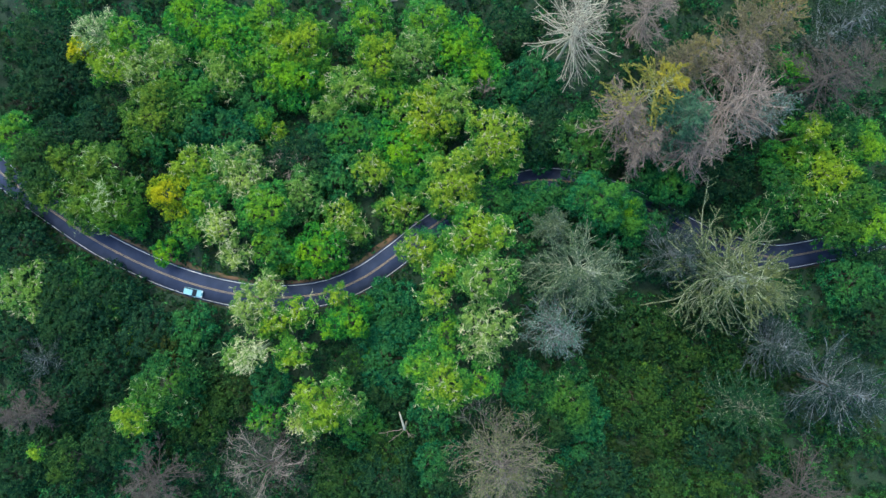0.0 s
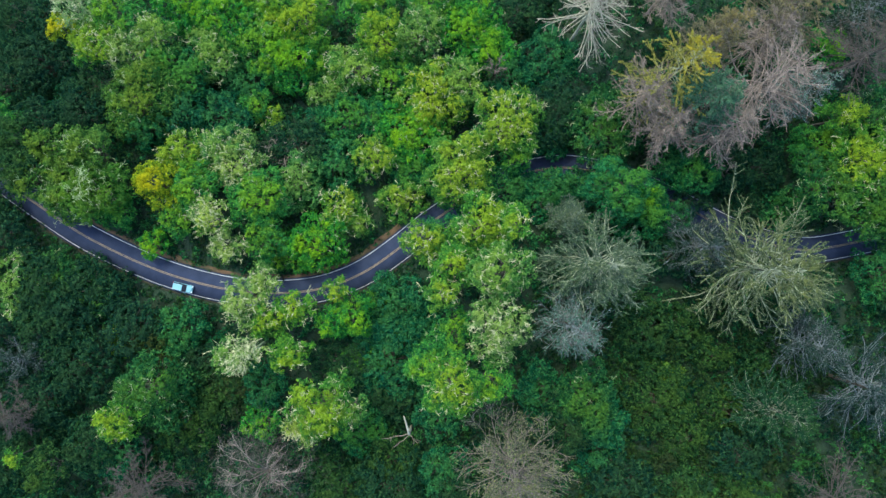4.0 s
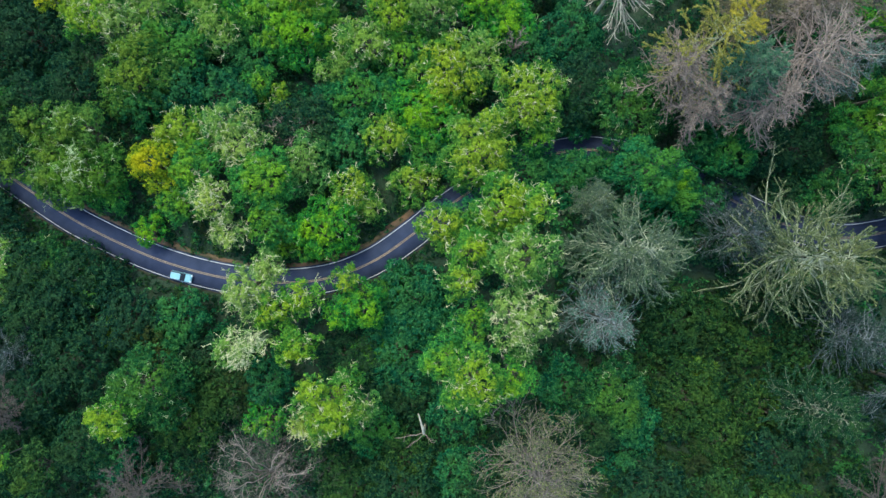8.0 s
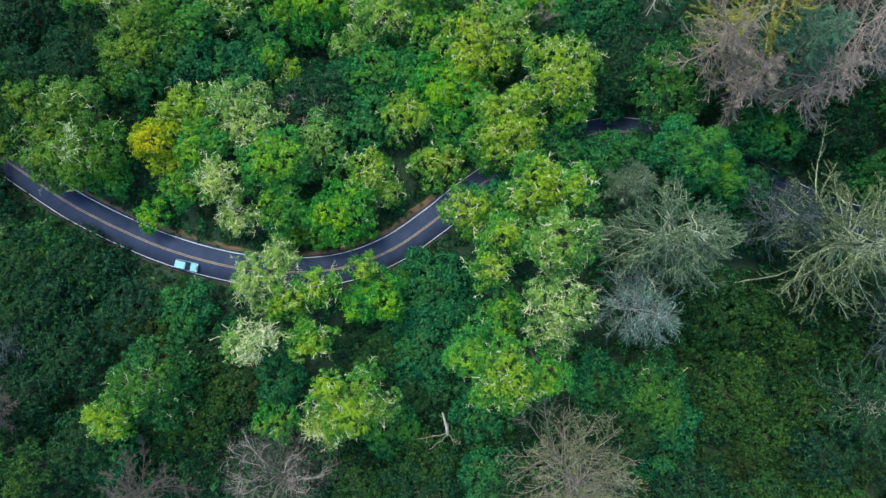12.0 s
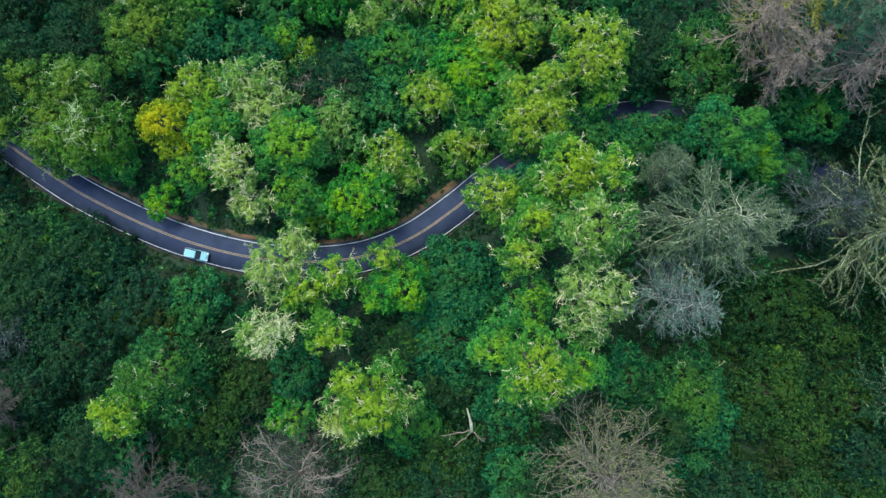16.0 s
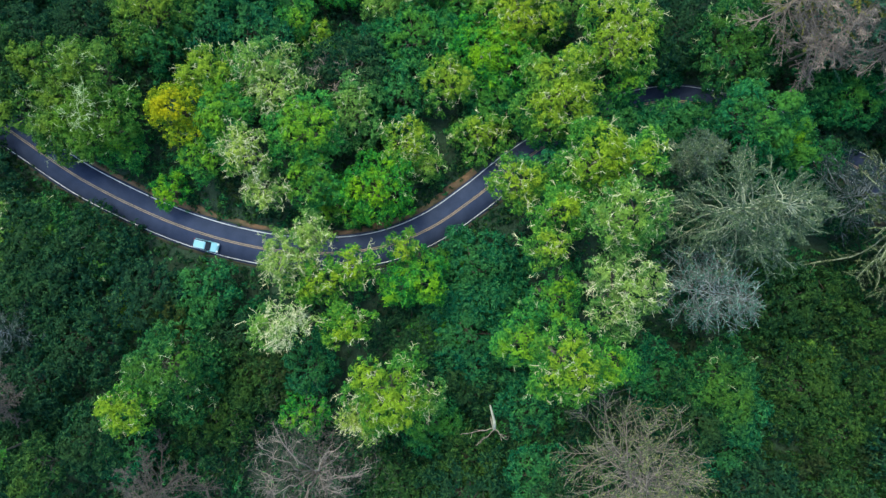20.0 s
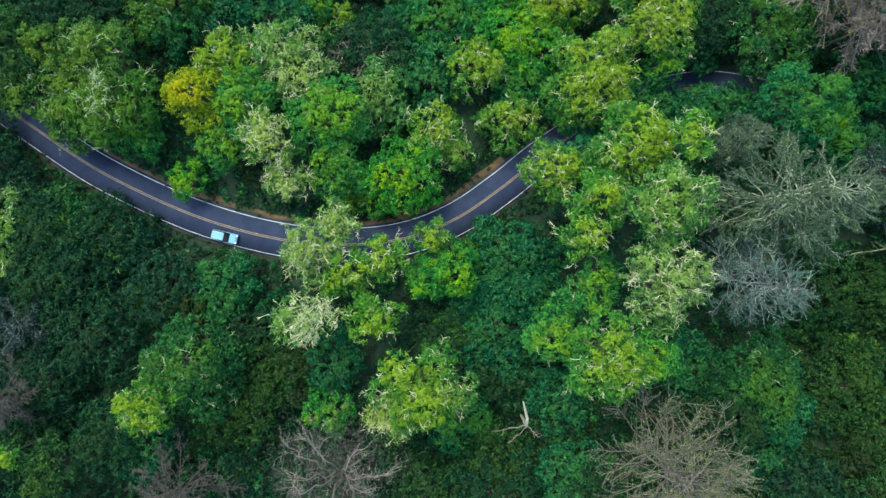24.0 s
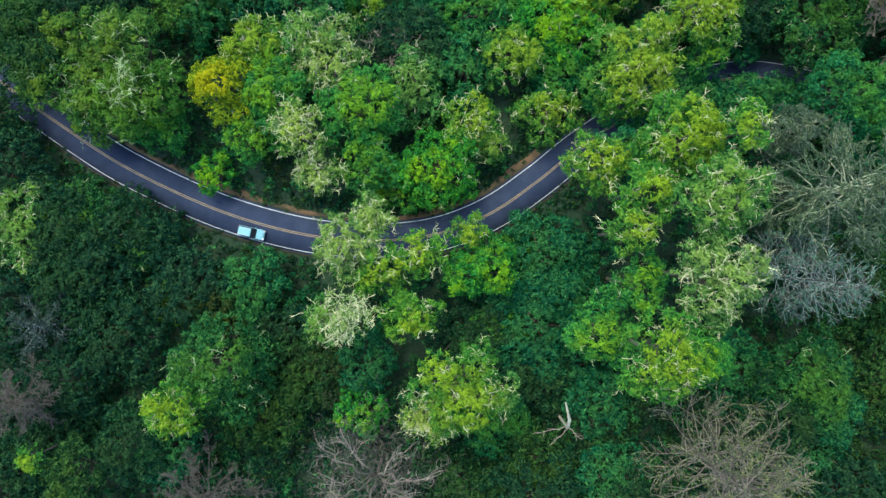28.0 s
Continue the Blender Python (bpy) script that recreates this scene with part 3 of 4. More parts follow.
def conifer(x, y, top, r, style):
    """A conifer: a straight stem with tiers of boughs, forked, with side shoots on every bough."""
    global count
    count += 1
    rng = np.random.default_rng(count)
    limb, twig, needle, thick, fan, per, shoot, label = style
    base = ground_at(x, y)
    high = top - base
    thing = new("conifer_tree" if needle else "dead_conifer")
    thing.location = (x, y, base)
    tagged(thing, label, "tree", "woodland conifers")
    stem = np.linspace([0, 0, -0.4], [0, 0, high], 12) + rng.normal(size=(12, 3)) * [0.05, 0.05, 0]
    child("trunk", mesh_of("trunk", *tubes(rng, stem[None], (np.linspace(1, 0.02, 12) ** 1.4 * (0.03 * r + 0.08) + 0.02)[None], 8), BARK if needle else limb, True), thing)
    low = 0.26 if needle else 0.40
    tiers = max(10, int(high * (0.98 - low) / 0.75))
    up = np.linspace(low, 0.985, tiers)
    m = int(tiers * per)
    share = np.interp(np.linspace(0, 1, m), np.linspace(0, 1, tiers), up) + rng.normal(size=m) * 0.012
    reach = r * np.clip((1 - share) / (0.93 - low), 0.02, 1) ** 0.58 * rng.uniform(0.86 if needle else 0.6, 1.04 if needle else 1.1, m)
    ang = rng.uniform(0, 2 * np.pi, m)
    out = np.stack([np.cos(ang), np.sin(ang), np.zeros(m)], 1)
    start = np.stack([0 * ang, 0 * ang, share * high], 1)
    rise = 0.38 * (share - low) / (1 - low)
    k = 9
    bow = np.linspace(0, 1, k)
    boughs = wander(rng, start, out + np.array([0, 0, 1]) * rise[:, None], reach, k, 0.03, 0.24 if style in (S_MOSS, S_SILVER, S_SAGE) else 0.20 if needle else 0.12)
    swirl = rng.normal(size=m) * 0.20
    boughs += np.cross(out, [0, 0, 1.0])[:, None] * (swirl * reach)[:, None, None] * (bow ** 2)[None, :, None]
    boughs += np.array([0, 0, 1]) * (0.13 * reach)[:, None, None] * (bow ** 3)[None, :, None]
    fat = (1.3 if style in (S_PALE, S_ASH) else 1.2 if style in (S_DUSK, S_SLATE, S_OLIVE, S_SAGE) else 0.7 if needle else 1.0) * (0.028 + 0.0075 * reach)[:, None] * np.linspace(1, 0.35, k)[None]
    # the longest boughs are parts of their own
    long = np.argsort(-reach)[:44]
    for one in long:
        child("bough", mesh_of("bough", *tubes(rng, boughs[one][None], fat[one][None]), limb), thing)
    rest = np.setdiff1d(np.arange(m), long)
    pieces = [tubes(rng, boughs[rest], fat[rest])] if len(rest) else []
    # forks of the boughs, shorter towards the tip
    side_count = int(m * (9 if needle else 7) * fan)
    own = rng.choice(m, side_count, p=reach / reach.sum())
    at = rng.uniform(0.12, 0.95, side_count) ** 0.8
    c, along = along_path(boughs, own, at)
    side = unit(np.cross(along, [0, 0, 1.0])) * np.where(rng.random(side_count) < 0.5, 1, -1)[:, None]
    length = np.minimum(reach[own] * (0.44 - 0.30 * at), 2.6) * rng.uniform(0.6, 1.2, side_count) + 0.15
    forks = wander(rng, c, along * 0.9 + side * rng.uniform(0.5, 0.95, side_count)[:, None] + rng.normal(size=(side_count, 3)) * 0.12, length, 5, 0.0, 0.16 if needle else 0.26)
    pieces.append(blades(rng, forks, np.linspace(0.034, 0.016, 5)[None].repeat(side_count, 0)))
    tagged(child("branch_growth", mesh_of("branch_growth", *joined(pieces), limb), thing), kind="stuff")
    paths, sizes = np.concatenate([boughs[:, ::2], forks]), np.concatenate([reach, length])
    # side shoots
    n = int(min(sizes.sum() * (5.0 if needle else 9.0), 5200))
    who = rng.choice(len(sizes), n, p=sizes / sizes.sum())
    at = rng.uniform(0.10, 1.0, n)
    c, along = along_path(paths, who, at)
    side = unit(np.cross(along, [0, 0, 1.0])) * np.where(rng.random(n) < 0.5, 1, -1)[:, None]
    way = unit(along * 0.9 + side * rng.uniform(0.2, 1.0, n)[:, None] + rng.normal(size=(n, 3)) * 0.25 + [0, 0, 0.1])
    size = shoot * rng.uniform(0.5, 1.5, n) * (1.2 - 0.5 * at)
    shoots = wander(rng, c, way, size, 3, 0.0, 0.3)
    tagged(child("twig_growth", mesh_of("twig_growth", *blades(rng, shoots, np.linspace(0.034, 0.016, 3)[None].repeat(n, 0)), twig), thing), kind="stuff")
    if needle:
        # needles sit close along boughs, forks and shoots, like a brush
        q = int(min(sizes.sum() * 4.6 * thick, 60000))
        who = rng.choice(len(sizes), q, p=sizes / sizes.sum())
        at = rng.uniform(0.1, 1.0, q) ** 0.6
        nc, along = along_path(paths, who, at)
        # thick sleeves of needles round the outer boughs
        sleeve = int(min(reach.sum() * 2.4 * thick, 22000))
        bc, blong = along_path(boughs, rng.choice(m, sleeve, p=reach / reach.sum()), rng.uniform(0.15, 1.0, sleeve) ** 0.6)
        nc, along = np.concatenate([nc, bc + rng.normal(size=bc.shape) * 0.11]), np.concatenate([along, blong])
        more = int(n * thick * 0.4)
        sc, slong = along_path(shoots, rng.integers(0, n, more), rng.uniform(0, 1, more))
        nc, along = np.concatenate([nc, sc]), np.concatenate([along, slong])
        out = unit(along * 0.8 + rng.normal(size=nc.shape) * 0.55)
        nrm = rng.normal(size=nc.shape) * 0.55 + [0, 0, 1.0]
        tagged(child("needle_growth", mesh_of("needle_growth", *leaf_cards(rng, nc + out * 0.05, unit(nrm), rng.uniform(0.14, 0.30, len(nc)), 0.26, out), needle), thing), kind="stuff")
    return thing


# birches and other broadleaf trees, and the larger shrubs: x, y, height reached, crown radius, leaves, bare twigs
broadleaf(-60.3, 13.0, 13.0, 5.2, GOLD, 0.1)
broadleaf(-55.9, 20.0, 10.0, 4.6, LEMON, 0.25)
broadleaf(-53.3, 15.9, 9.4, 4.6, GREEN, 0.1)
broadleaf(-56.6, 6.1, 8.3, 4.2, GREEN, 0.1)
broadleaf(-43.8, 17.2, 11.6, 5.4, BIRCH, 0.6)
broadleaf(-47.0, 20.1, 12.2, 4.0, PALE, 0.4)
broadleaf(-48.1, 5.4, 15.0, 3.9, BIRCH, 0.8)
broadleaf(-45.4, -0.5, 12.6, 3.4, BIRCH, 0.8)
broadleaf(-39.5, 9.4, 13.9, 6.2, GREEN, 0.1)
broadleaf(-38.3, 1.4, 11.4, 4.5, GREEN, 0.1)
broadleaf(-31.7, 12.8, 9.7, 5.6, PALE, 0.15)
broadleaf(-22.7, 8.0, 9.7, 4.1, LEMON, 0.4)
broadleaf(-20.2, 4.8, 7.0, 3.3, PALE, 0.4)
broadleaf(-27.7, 1.0, 10.8, 6.0, BRIGHT, 0.1)
broadleaf(-35.0, -2.0, 5.3, 4.4, GREEN, 0.1)
broadleaf(-63.7, -0.0, 5.4, 3.1, BRIGHT, 0.1)
broadleaf(-73.1, 11.0, 13.8, 6.2, GREY, 0.5)
broadleaf(-86.4, 13.0, 12.3, 4.0, MUTED, .3)
broadleaf(-80.0, 10.4, 12.5, 4.2, MUTED, .3)
broadleaf(-83.3, 19.8, 12.6, 5.4, MUTED, .3)
broadleaf(-74.6, 19.2, 13.6, 5.3, MUTED, .3)
broadleaf(-81.0, 8.8, 8.5, 3.9, MUTED, .3)
broadleaf(-71.1, 7.4, 8.5, 4.2, GREEN, 0.1)
broadleaf(-10.7, 9.9, 8.4, 4.7, LEMON, 0.25)
broadleaf(2.0, 15.9, 14.0, 6.6, LEMON, 0.25)
broadleaf(-16.6, 18.5, 9.4, 4.6, LEMON, 0.25)
broadleaf(-8.4, 23.8, 8.0, 6.6, BRIGHT, 0.1)
broadleaf(-4.3, 31.1, 9.2, 7.3, LEMON, 0.4)
broadleaf(-12.3, 35.7, 5.7, 5.8, GREEN, 0.1)
broadleaf(11.7, 25.2, 13.8, 6.3, LEMON, 0.4)
broadleaf(-21.8, 27.5, 6.1, 6.9, JADE, 0.1)
broadleaf(1.1, 11.1, 7.4, 4.5, JADE, 0.1)
broadleaf(-39.6, 27.9, 1.1, 3.5, LIME, 0.25)
broadleaf(-5.3, 0.4, 18.3, 4.2, LEMON, 0.25)
broadleaf(6.0, 3.4, 21.4, 6.5, LIME, 0.25)
broadleaf(11.5, 3.8, 25.7, 3.0, LIME, 0.25)
broadleaf(0.5, -3.6, 23.5, 4.3, LIME, 0.25)
broadleaf(8.8, -4.8, 27.9, 5.5, PALE, 0.4)
broadleaf(-1.7, -9.3, 23.0, 3.1, LEMON, 0.25)
broadleaf(0.3, -16.5, 19.2, 4.1, GREEN, 0.1)
broadleaf(8.0, -15.2, 28.0, 5.5, BIRCH, 0.6)
broadleaf(0.0, -24.7, 29.6, 5.1, LIME, 0.25)
broadleaf(7.1, -25.3, 23.2, 3.9, GREEN, 0.1)
broadleaf(-40.6, -10.9, 16.7, 5.0, BIRCH, 0.5)
broadleaf(-30.2, -12.3, 17.4, 3.4, LIME, 0.25)
broadleaf(-35.9, -15.0, 16.2, 3.9, LIME, 0.25)
broadleaf(-31.4, -20.9, 18.5, 3.7, LIME, 0.25)
broadleaf(-21.0, -14.0, 13.2, 5.0, BRIGHT, 0.04)
broadleaf(-23.3, -8.9, 13.6, 2.6, LEMON, 0.1)
broadleaf(-24.4, -15.7, 13.4, 2.9, BRIGHT, 0.1)
broadleaf(-40.2, -21.1, 19.4, 3.7, WHITE, 1.4)
broadleaf(-44.3, -21.8, 17.6, 2.9, PALE, 0.4)
broadleaf(-25.1, -31.2, 23.2, 5.9, LIME, 0.25)
broadleaf(-19.2, -31.6, 18.5, 2.9, PALE, 0.4)
broadleaf(-18.5, -38.4, 8.7, 5.6, JADE, 0.1)
broadleaf(-59.8, -29.1, 18.2, 7.2, FOREST, 0.2)
broadleaf(-65.2, -33.9, 18.4, 4.6, LIME, 0.25)
broadleaf(-84.7, -6.8, 5.7, 5.8, FOREST, 0.2)
broadleaf(-76.4, -11.2, 5.0, 4.6, FOREST, 0.1)
broadleaf(-49.6, -31.2, 8.7, 5.6, OLIVE, 0.1)
broadleaf(-39.9, -37.1, 8.1, 3.8, BRIGHT, 0.1)
broadleaf(32.9, 24.5, 10.7, 8.2, FOREST, 0.3)
broadleaf(33.9, 11.4, 15.9, 6.0, JADE, 0.15)
broadleaf(46.0, 17.6, 9.0, 4.6, TEAL, 0.1)
broadleaf(41.0, 9.2, 9.5, 3.6, BRIGHT, 0.1)
broadleaf(24.5, 11.9, 6.0, 3.9, TEAL, 0.1)
broadleaf(30.2, 12.0, 6.5, 3.6, TEAL, 0.1)
broadleaf(-82.2, -45.9, 13.3, 4.4, OLIVE, 0.2)
broadleaf(-87.5, -42.5, 13.0, 2.0, LIME, 0.1)
broadleaf(26.9, -30.9, 16.9, 6.2, FOREST, 0.1)
broadleaf(-90.2, 21.5, 12.0, 4.9, OLIVE, .1)
broadleaf(-95.1, 18.5, 9.0, 3.6, OLIVE, .1)
broadleaf(-91.0, 15.6, 8.0, 2.8, OLIVE, .1)
broadleaf(-78.3, 14.1, 12.5, 5.7, MUTED, .3)
broadleaf(-88.2, 15.3, 13.0, 4.6, OLIVE, .2)
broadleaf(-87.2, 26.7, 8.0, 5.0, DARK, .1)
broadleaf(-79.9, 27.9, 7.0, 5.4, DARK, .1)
broadleaf(-53.0, 11.4, 12.0, 4.9, GREEN, .2)
broadleaf(-43.0, 31.7, 3.0, 3.8, GREEN, .1)
broadleaf(-65.4, 31.4, 10.0, 7.5, MUTED, .2)
broadleaf(-63.7, 34.7, 8.0, 4.0, JADE, .1)
shrub(-58.1, 29.8, 6.0, 5.2, TEAL, .1)
broadleaf(-66.6, 25.2, 7.0, 4.4, TEAL, .1)
broadleaf(-56.9, 36.9, 6.6, 5.2, JADE, .1)
broadleaf(-78.7, 49.6, 10.0, 4.7, WHITE, .5)
broadleaf(-81.7, 45.7, 9.0, 2.8, GOLD, .1)
broadleaf(-75.1, 42.7, 9.5, 5.5, LIME, .4)
broadleaf(-68.6, 42.0, 9.0, 5.3, BIRCH, .5)
broadleaf(-71.3, 49.1, 9.0, 5.0, GREEN, .2)
broadleaf(-62.3, 44.4, 8.0, 4.5, PALE, .3)
broadleaf(-61.5, 39.3, 7.0, 4.2, JADE, .1)
broadleaf(-56.8, 54.4, 7.0, 7.4, BRIGHT, .1)
broadleaf(-49.8, 49.4, 7.5, 7.3, BRIGHT, .1)
broadleaf(-51.0, 42.1, 6.5, 6.2, PALE, .3)
broadleaf(-41.0, 53.1, 7.0, 6.5, GREEN, .2)
broadleaf(-40.6, 45.5, 7.0, 6.5, GREEN, .2)
broadleaf(-33.2, 47.9, 8.0, 7.3, LIME, .1)
broadleaf(-34.6, 40.4, 7.0, 5.9, BRIGHT, .1)
broadleaf(-39.7, 39.0, 5.0, 4.0, GREEN, .1)
shrub(-45.0, 35.7, 3.0, 4.5, TEAL, .1)
broadleaf(-28.1, 39.6, 3.0, 4.4, GREEN, .1)
broadleaf(-27.0, 32.6, 4.4, 4.0, PALE, .2)
shrub(-27.8, 27.7, 3.0, 3.9, TEAL, .1)
broadleaf(-17.8, 53.9, 6.6, 6.2, GREEN, .2)
broadleaf(-14.9, 43.9, 8.6, 5.9, LIME, .1)
broadleaf(-20.7, 38.5, 7.0, 5.6, PALE, .4)
broadleaf(-6.4, 46.1, 7.0, 5.9, PALE, .3)
broadleaf(-3.4, 53.7, 7.0, 6.5, GREEN, .3)
broadleaf(1.8, 34.8, 9.5, 5.3, PALE, .2)
broadleaf(-9.0, 16.8, 6.0, 4.8, JADE, .1)
broadleaf(4.4, 47.4, 7.0, 7.0, BRIGHT, .1)
broadleaf(8.3, 43.2, 6.0, 5.7, BRIGHT, .1)
broadleaf(6.2, 20.7, 8.0, 4.2, JADE, .1)
broadleaf(5.7, 11.8, 7.0, 4.2, TEAL, .2)
broadleaf(19.4, 10.2, 6.6, 6.0, TEAL, .1)
shrub(21.3, 13.0, 4.0, 4.4, TEAL, .1)
shrub(27.8, 13.2, 4.0, 4.1, TEAL, .1)
shrub(34.0, 15.8, 5.0, 3.8, TEAL, .1)
shrub(15.5, 12.5, 4.0, 3.9, TEAL, .1)
broadleaf(11.7, 12.2, 7.0, 4.8, TEAL, .1)
broadleaf(13.3, 18.5, 9.0, 3.3, GREEN, .1)
shrub(20.0, 24.1, 4.0, 5.3, TEAL, .1)
broadleaf(40.4, 7.5, 10.0, 5.8, JADE, .1)
broadleaf(51.8, 15.8, 10.0, 5.2, JADE, .1)
broadleaf(58.8, 17.3, 7.0, 5.6, DARK, .1)
shrub(66.7, 16.5, 5.0, 5.3, DARK, .1)
broadleaf(-1.2, 2.2, 15.0, 4.2, TEAL, .1)
broadleaf(-4.1, -23.5, 17.0, 4.7, GREEN, .1)
shrub(-1.9, -46.2, 6.0, 5.2, TEAL, .1)
shrub(-12.1, -44.7, 6.0, 5.2, OLIVE, .1)
broadleaf(-2.5, -35.9, 8.0, 4.8, TEAL, .1)
shrub(-6.0, -29.9, 5.0, 4.1, TEAL, .1)
shrub(0.6, -48.5, 6.0, 5.0, DARK, .1)
broadleaf(46.9, 6.0, 7.0, 4.0, TEAL, .1)
broadleaf(41.6, 8.6, 9.0, 4.1, TEAL, .1)
shrub(52.0, 10.0, 5.0, 4.1, DARK, .1)
broadleaf(-10.9, -17.5, 5.0, 5.2, JADE, .1)
broadleaf(-39.2, -28.9, 9.0, 4.9, TEAL, .1)
broadleaf(-15.3, -12.3, 6.0, 4.2, JADE, .1)
shrub(-12.4, -20.8, 6.0, 4.3, TEAL, .1)
shrub(-6.4, -19.4, 5.0, 5.0, TEAL, .1)
broadleaf(-18.8, -24.8, 4.0, 5.8, JADE, .1)
shrub(65.7, 7.6, 3.0, 4.5, DARK, .1)
shrub(71.7, 7.3, 4.0, 5.0, TEAL, .1)
broadleaf(47.0, -2.7, 8.0, 5.0, DARK, .1)
broadleaf(-37.2, -6.9, 15.0, 3.2, BIRCH, .5)
broadleaf(-28.8, -35.1, 17.0, 3.9, BIRCH, .7)
shrub(-12.1, -32.0, 6.0, 5.9, DARK, .1)
broadleaf(-55.4, -36.7, 9.0, 6.4, OLIVE, .1)
broadleaf(-93.7, -8.0, 8.0, 6.8, PALE, .3)
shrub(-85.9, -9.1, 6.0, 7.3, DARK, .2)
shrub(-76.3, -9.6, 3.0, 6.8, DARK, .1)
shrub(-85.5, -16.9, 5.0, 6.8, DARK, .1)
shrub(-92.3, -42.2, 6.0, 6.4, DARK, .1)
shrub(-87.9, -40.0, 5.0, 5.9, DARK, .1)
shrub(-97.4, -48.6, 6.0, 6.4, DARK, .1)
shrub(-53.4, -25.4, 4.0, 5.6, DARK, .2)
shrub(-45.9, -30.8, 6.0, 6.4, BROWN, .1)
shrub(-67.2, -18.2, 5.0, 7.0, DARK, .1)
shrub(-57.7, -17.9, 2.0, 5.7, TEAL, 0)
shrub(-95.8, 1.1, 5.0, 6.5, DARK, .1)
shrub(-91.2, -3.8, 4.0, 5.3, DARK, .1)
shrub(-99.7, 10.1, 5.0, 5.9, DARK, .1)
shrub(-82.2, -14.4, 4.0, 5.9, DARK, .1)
broadleaf(-97.4, 26.0, 9.0, 5.5, GREEN, .1)
shrub(-62.7, -23.2, 4.0, 5.9, BROWN, .1)
shrub(-60.7, -18.3, 4.0, 4.4, BROWN, .1)
broadleaf(-71.4, -20.6, 4.0, 3.4, LIME, .1)
broadleaf(-74.5, -41.7, 12.0, 5.7, DARK, .1)
broadleaf(-70.9, -43.1, 9.0, 5.5, TEAL, .1)
broadleaf(-23.2, -50.3, 8.0, 6.4, OLIVE, .1)
broadleaf(-12.0, -50.7, 7.0, 7.0, DARK, .1)
broadleaf(23.5, -35.3, 16.0, 6.1, DARK, .1)
broadleaf(30.4, -35.4, 14.0, 5.4, TEAL, .1)
broadleaf(30.4, -42.4, 9.0, 5.3, TEAL, 0)
broadleaf(19.3, -31.3, 9.0, 6.2, TEAL, .1)
broadleaf(49.8, -18.1, 7.0, 4.8, OLIVE, .1)
broadleaf(55.5, -23.2, 7.0, 4.2, OLIVE, .1)
broadleaf(46.9, -28.0, 6.5, 3.2, MUTED, .1)
shrub(48.9, -39.6, 6.0, 5.9, OLIVE, .1)
shrub(42.9, -32.3, 5.0, 7.0, OLIVE, .1)
shrub(57.8, -34.5, 6.0, 5.2, OLIVE, .1)
shrub(47.6, -50.7, 6.0, 5.2, OLIVE, .1)
shrub(59.0, -49.5, 6.0, 5.0, OLIVE, .1)
shrub(35.2, -48.9, 5.0, 6.5, DARK, .1)
shrub(41.3, -18.0, 6.0, 5.9, OLIVE, .1)
broadleaf(76.8, 12.3, 15.0, 7.0, FOREST, .2)
broadleaf(82.6, 17.5, 16.0, 6.3, LIME, .2)
broadleaf(89.2, 12.3, 15.0, 7.0, FOREST, .1)
broadleaf(94.5, 6.9, 12.0, 5.2, GREEN, .1)
broadleaf(86.3, 6.8, 13.0, 5.2, FOREST, .1)
broadleaf(95.5, 2.9, 9.0, 5.5, OLIVE, .1)
broadleaf(78.5, 26.0, 15.6, 3.7, LIME, .1)
broadleaf(86.0, 25.9, 14.0, 5.9, FOREST, .2)
broadleaf(92.1, 23.9, 13.0, 4.8, GREEN, .1)
broadleaf(77.8, 40.9, 12.0, 4.0, BRIGHT, .1)
broadleaf(77.9, 19.6, 10.0, 5.5, GREEN, .1)
shrub(93.7, -6.6, 6.0, 7.3, TEAL, .1)
shrub(98.1, -15.6, 5.0, 6.8, DARK, .1)
shrub(21.7, 41.9, 2.0, 6.9, TEAL, .1)
shrub(15.1, 52.5, 2.0, 6.9, DARK, .1)
shrub(23.0, 28.7, 2.0, 6.9, DARK, .1)
shrub(12.4, 37.7, 3.0, 5.9, TEAL, .1)
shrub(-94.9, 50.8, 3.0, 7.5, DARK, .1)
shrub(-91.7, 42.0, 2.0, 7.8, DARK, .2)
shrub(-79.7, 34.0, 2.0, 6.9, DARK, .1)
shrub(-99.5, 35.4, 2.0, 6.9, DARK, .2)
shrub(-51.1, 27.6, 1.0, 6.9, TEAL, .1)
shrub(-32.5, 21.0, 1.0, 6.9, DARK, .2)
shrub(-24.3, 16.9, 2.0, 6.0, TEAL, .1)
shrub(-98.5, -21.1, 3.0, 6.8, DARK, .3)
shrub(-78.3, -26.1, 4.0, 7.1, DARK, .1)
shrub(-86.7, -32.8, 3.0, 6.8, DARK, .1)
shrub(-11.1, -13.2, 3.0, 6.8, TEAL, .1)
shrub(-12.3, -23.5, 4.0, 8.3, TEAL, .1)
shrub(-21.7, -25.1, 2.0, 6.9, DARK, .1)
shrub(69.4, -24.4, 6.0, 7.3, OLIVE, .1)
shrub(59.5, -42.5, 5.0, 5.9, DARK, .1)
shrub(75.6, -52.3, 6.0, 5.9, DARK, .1)

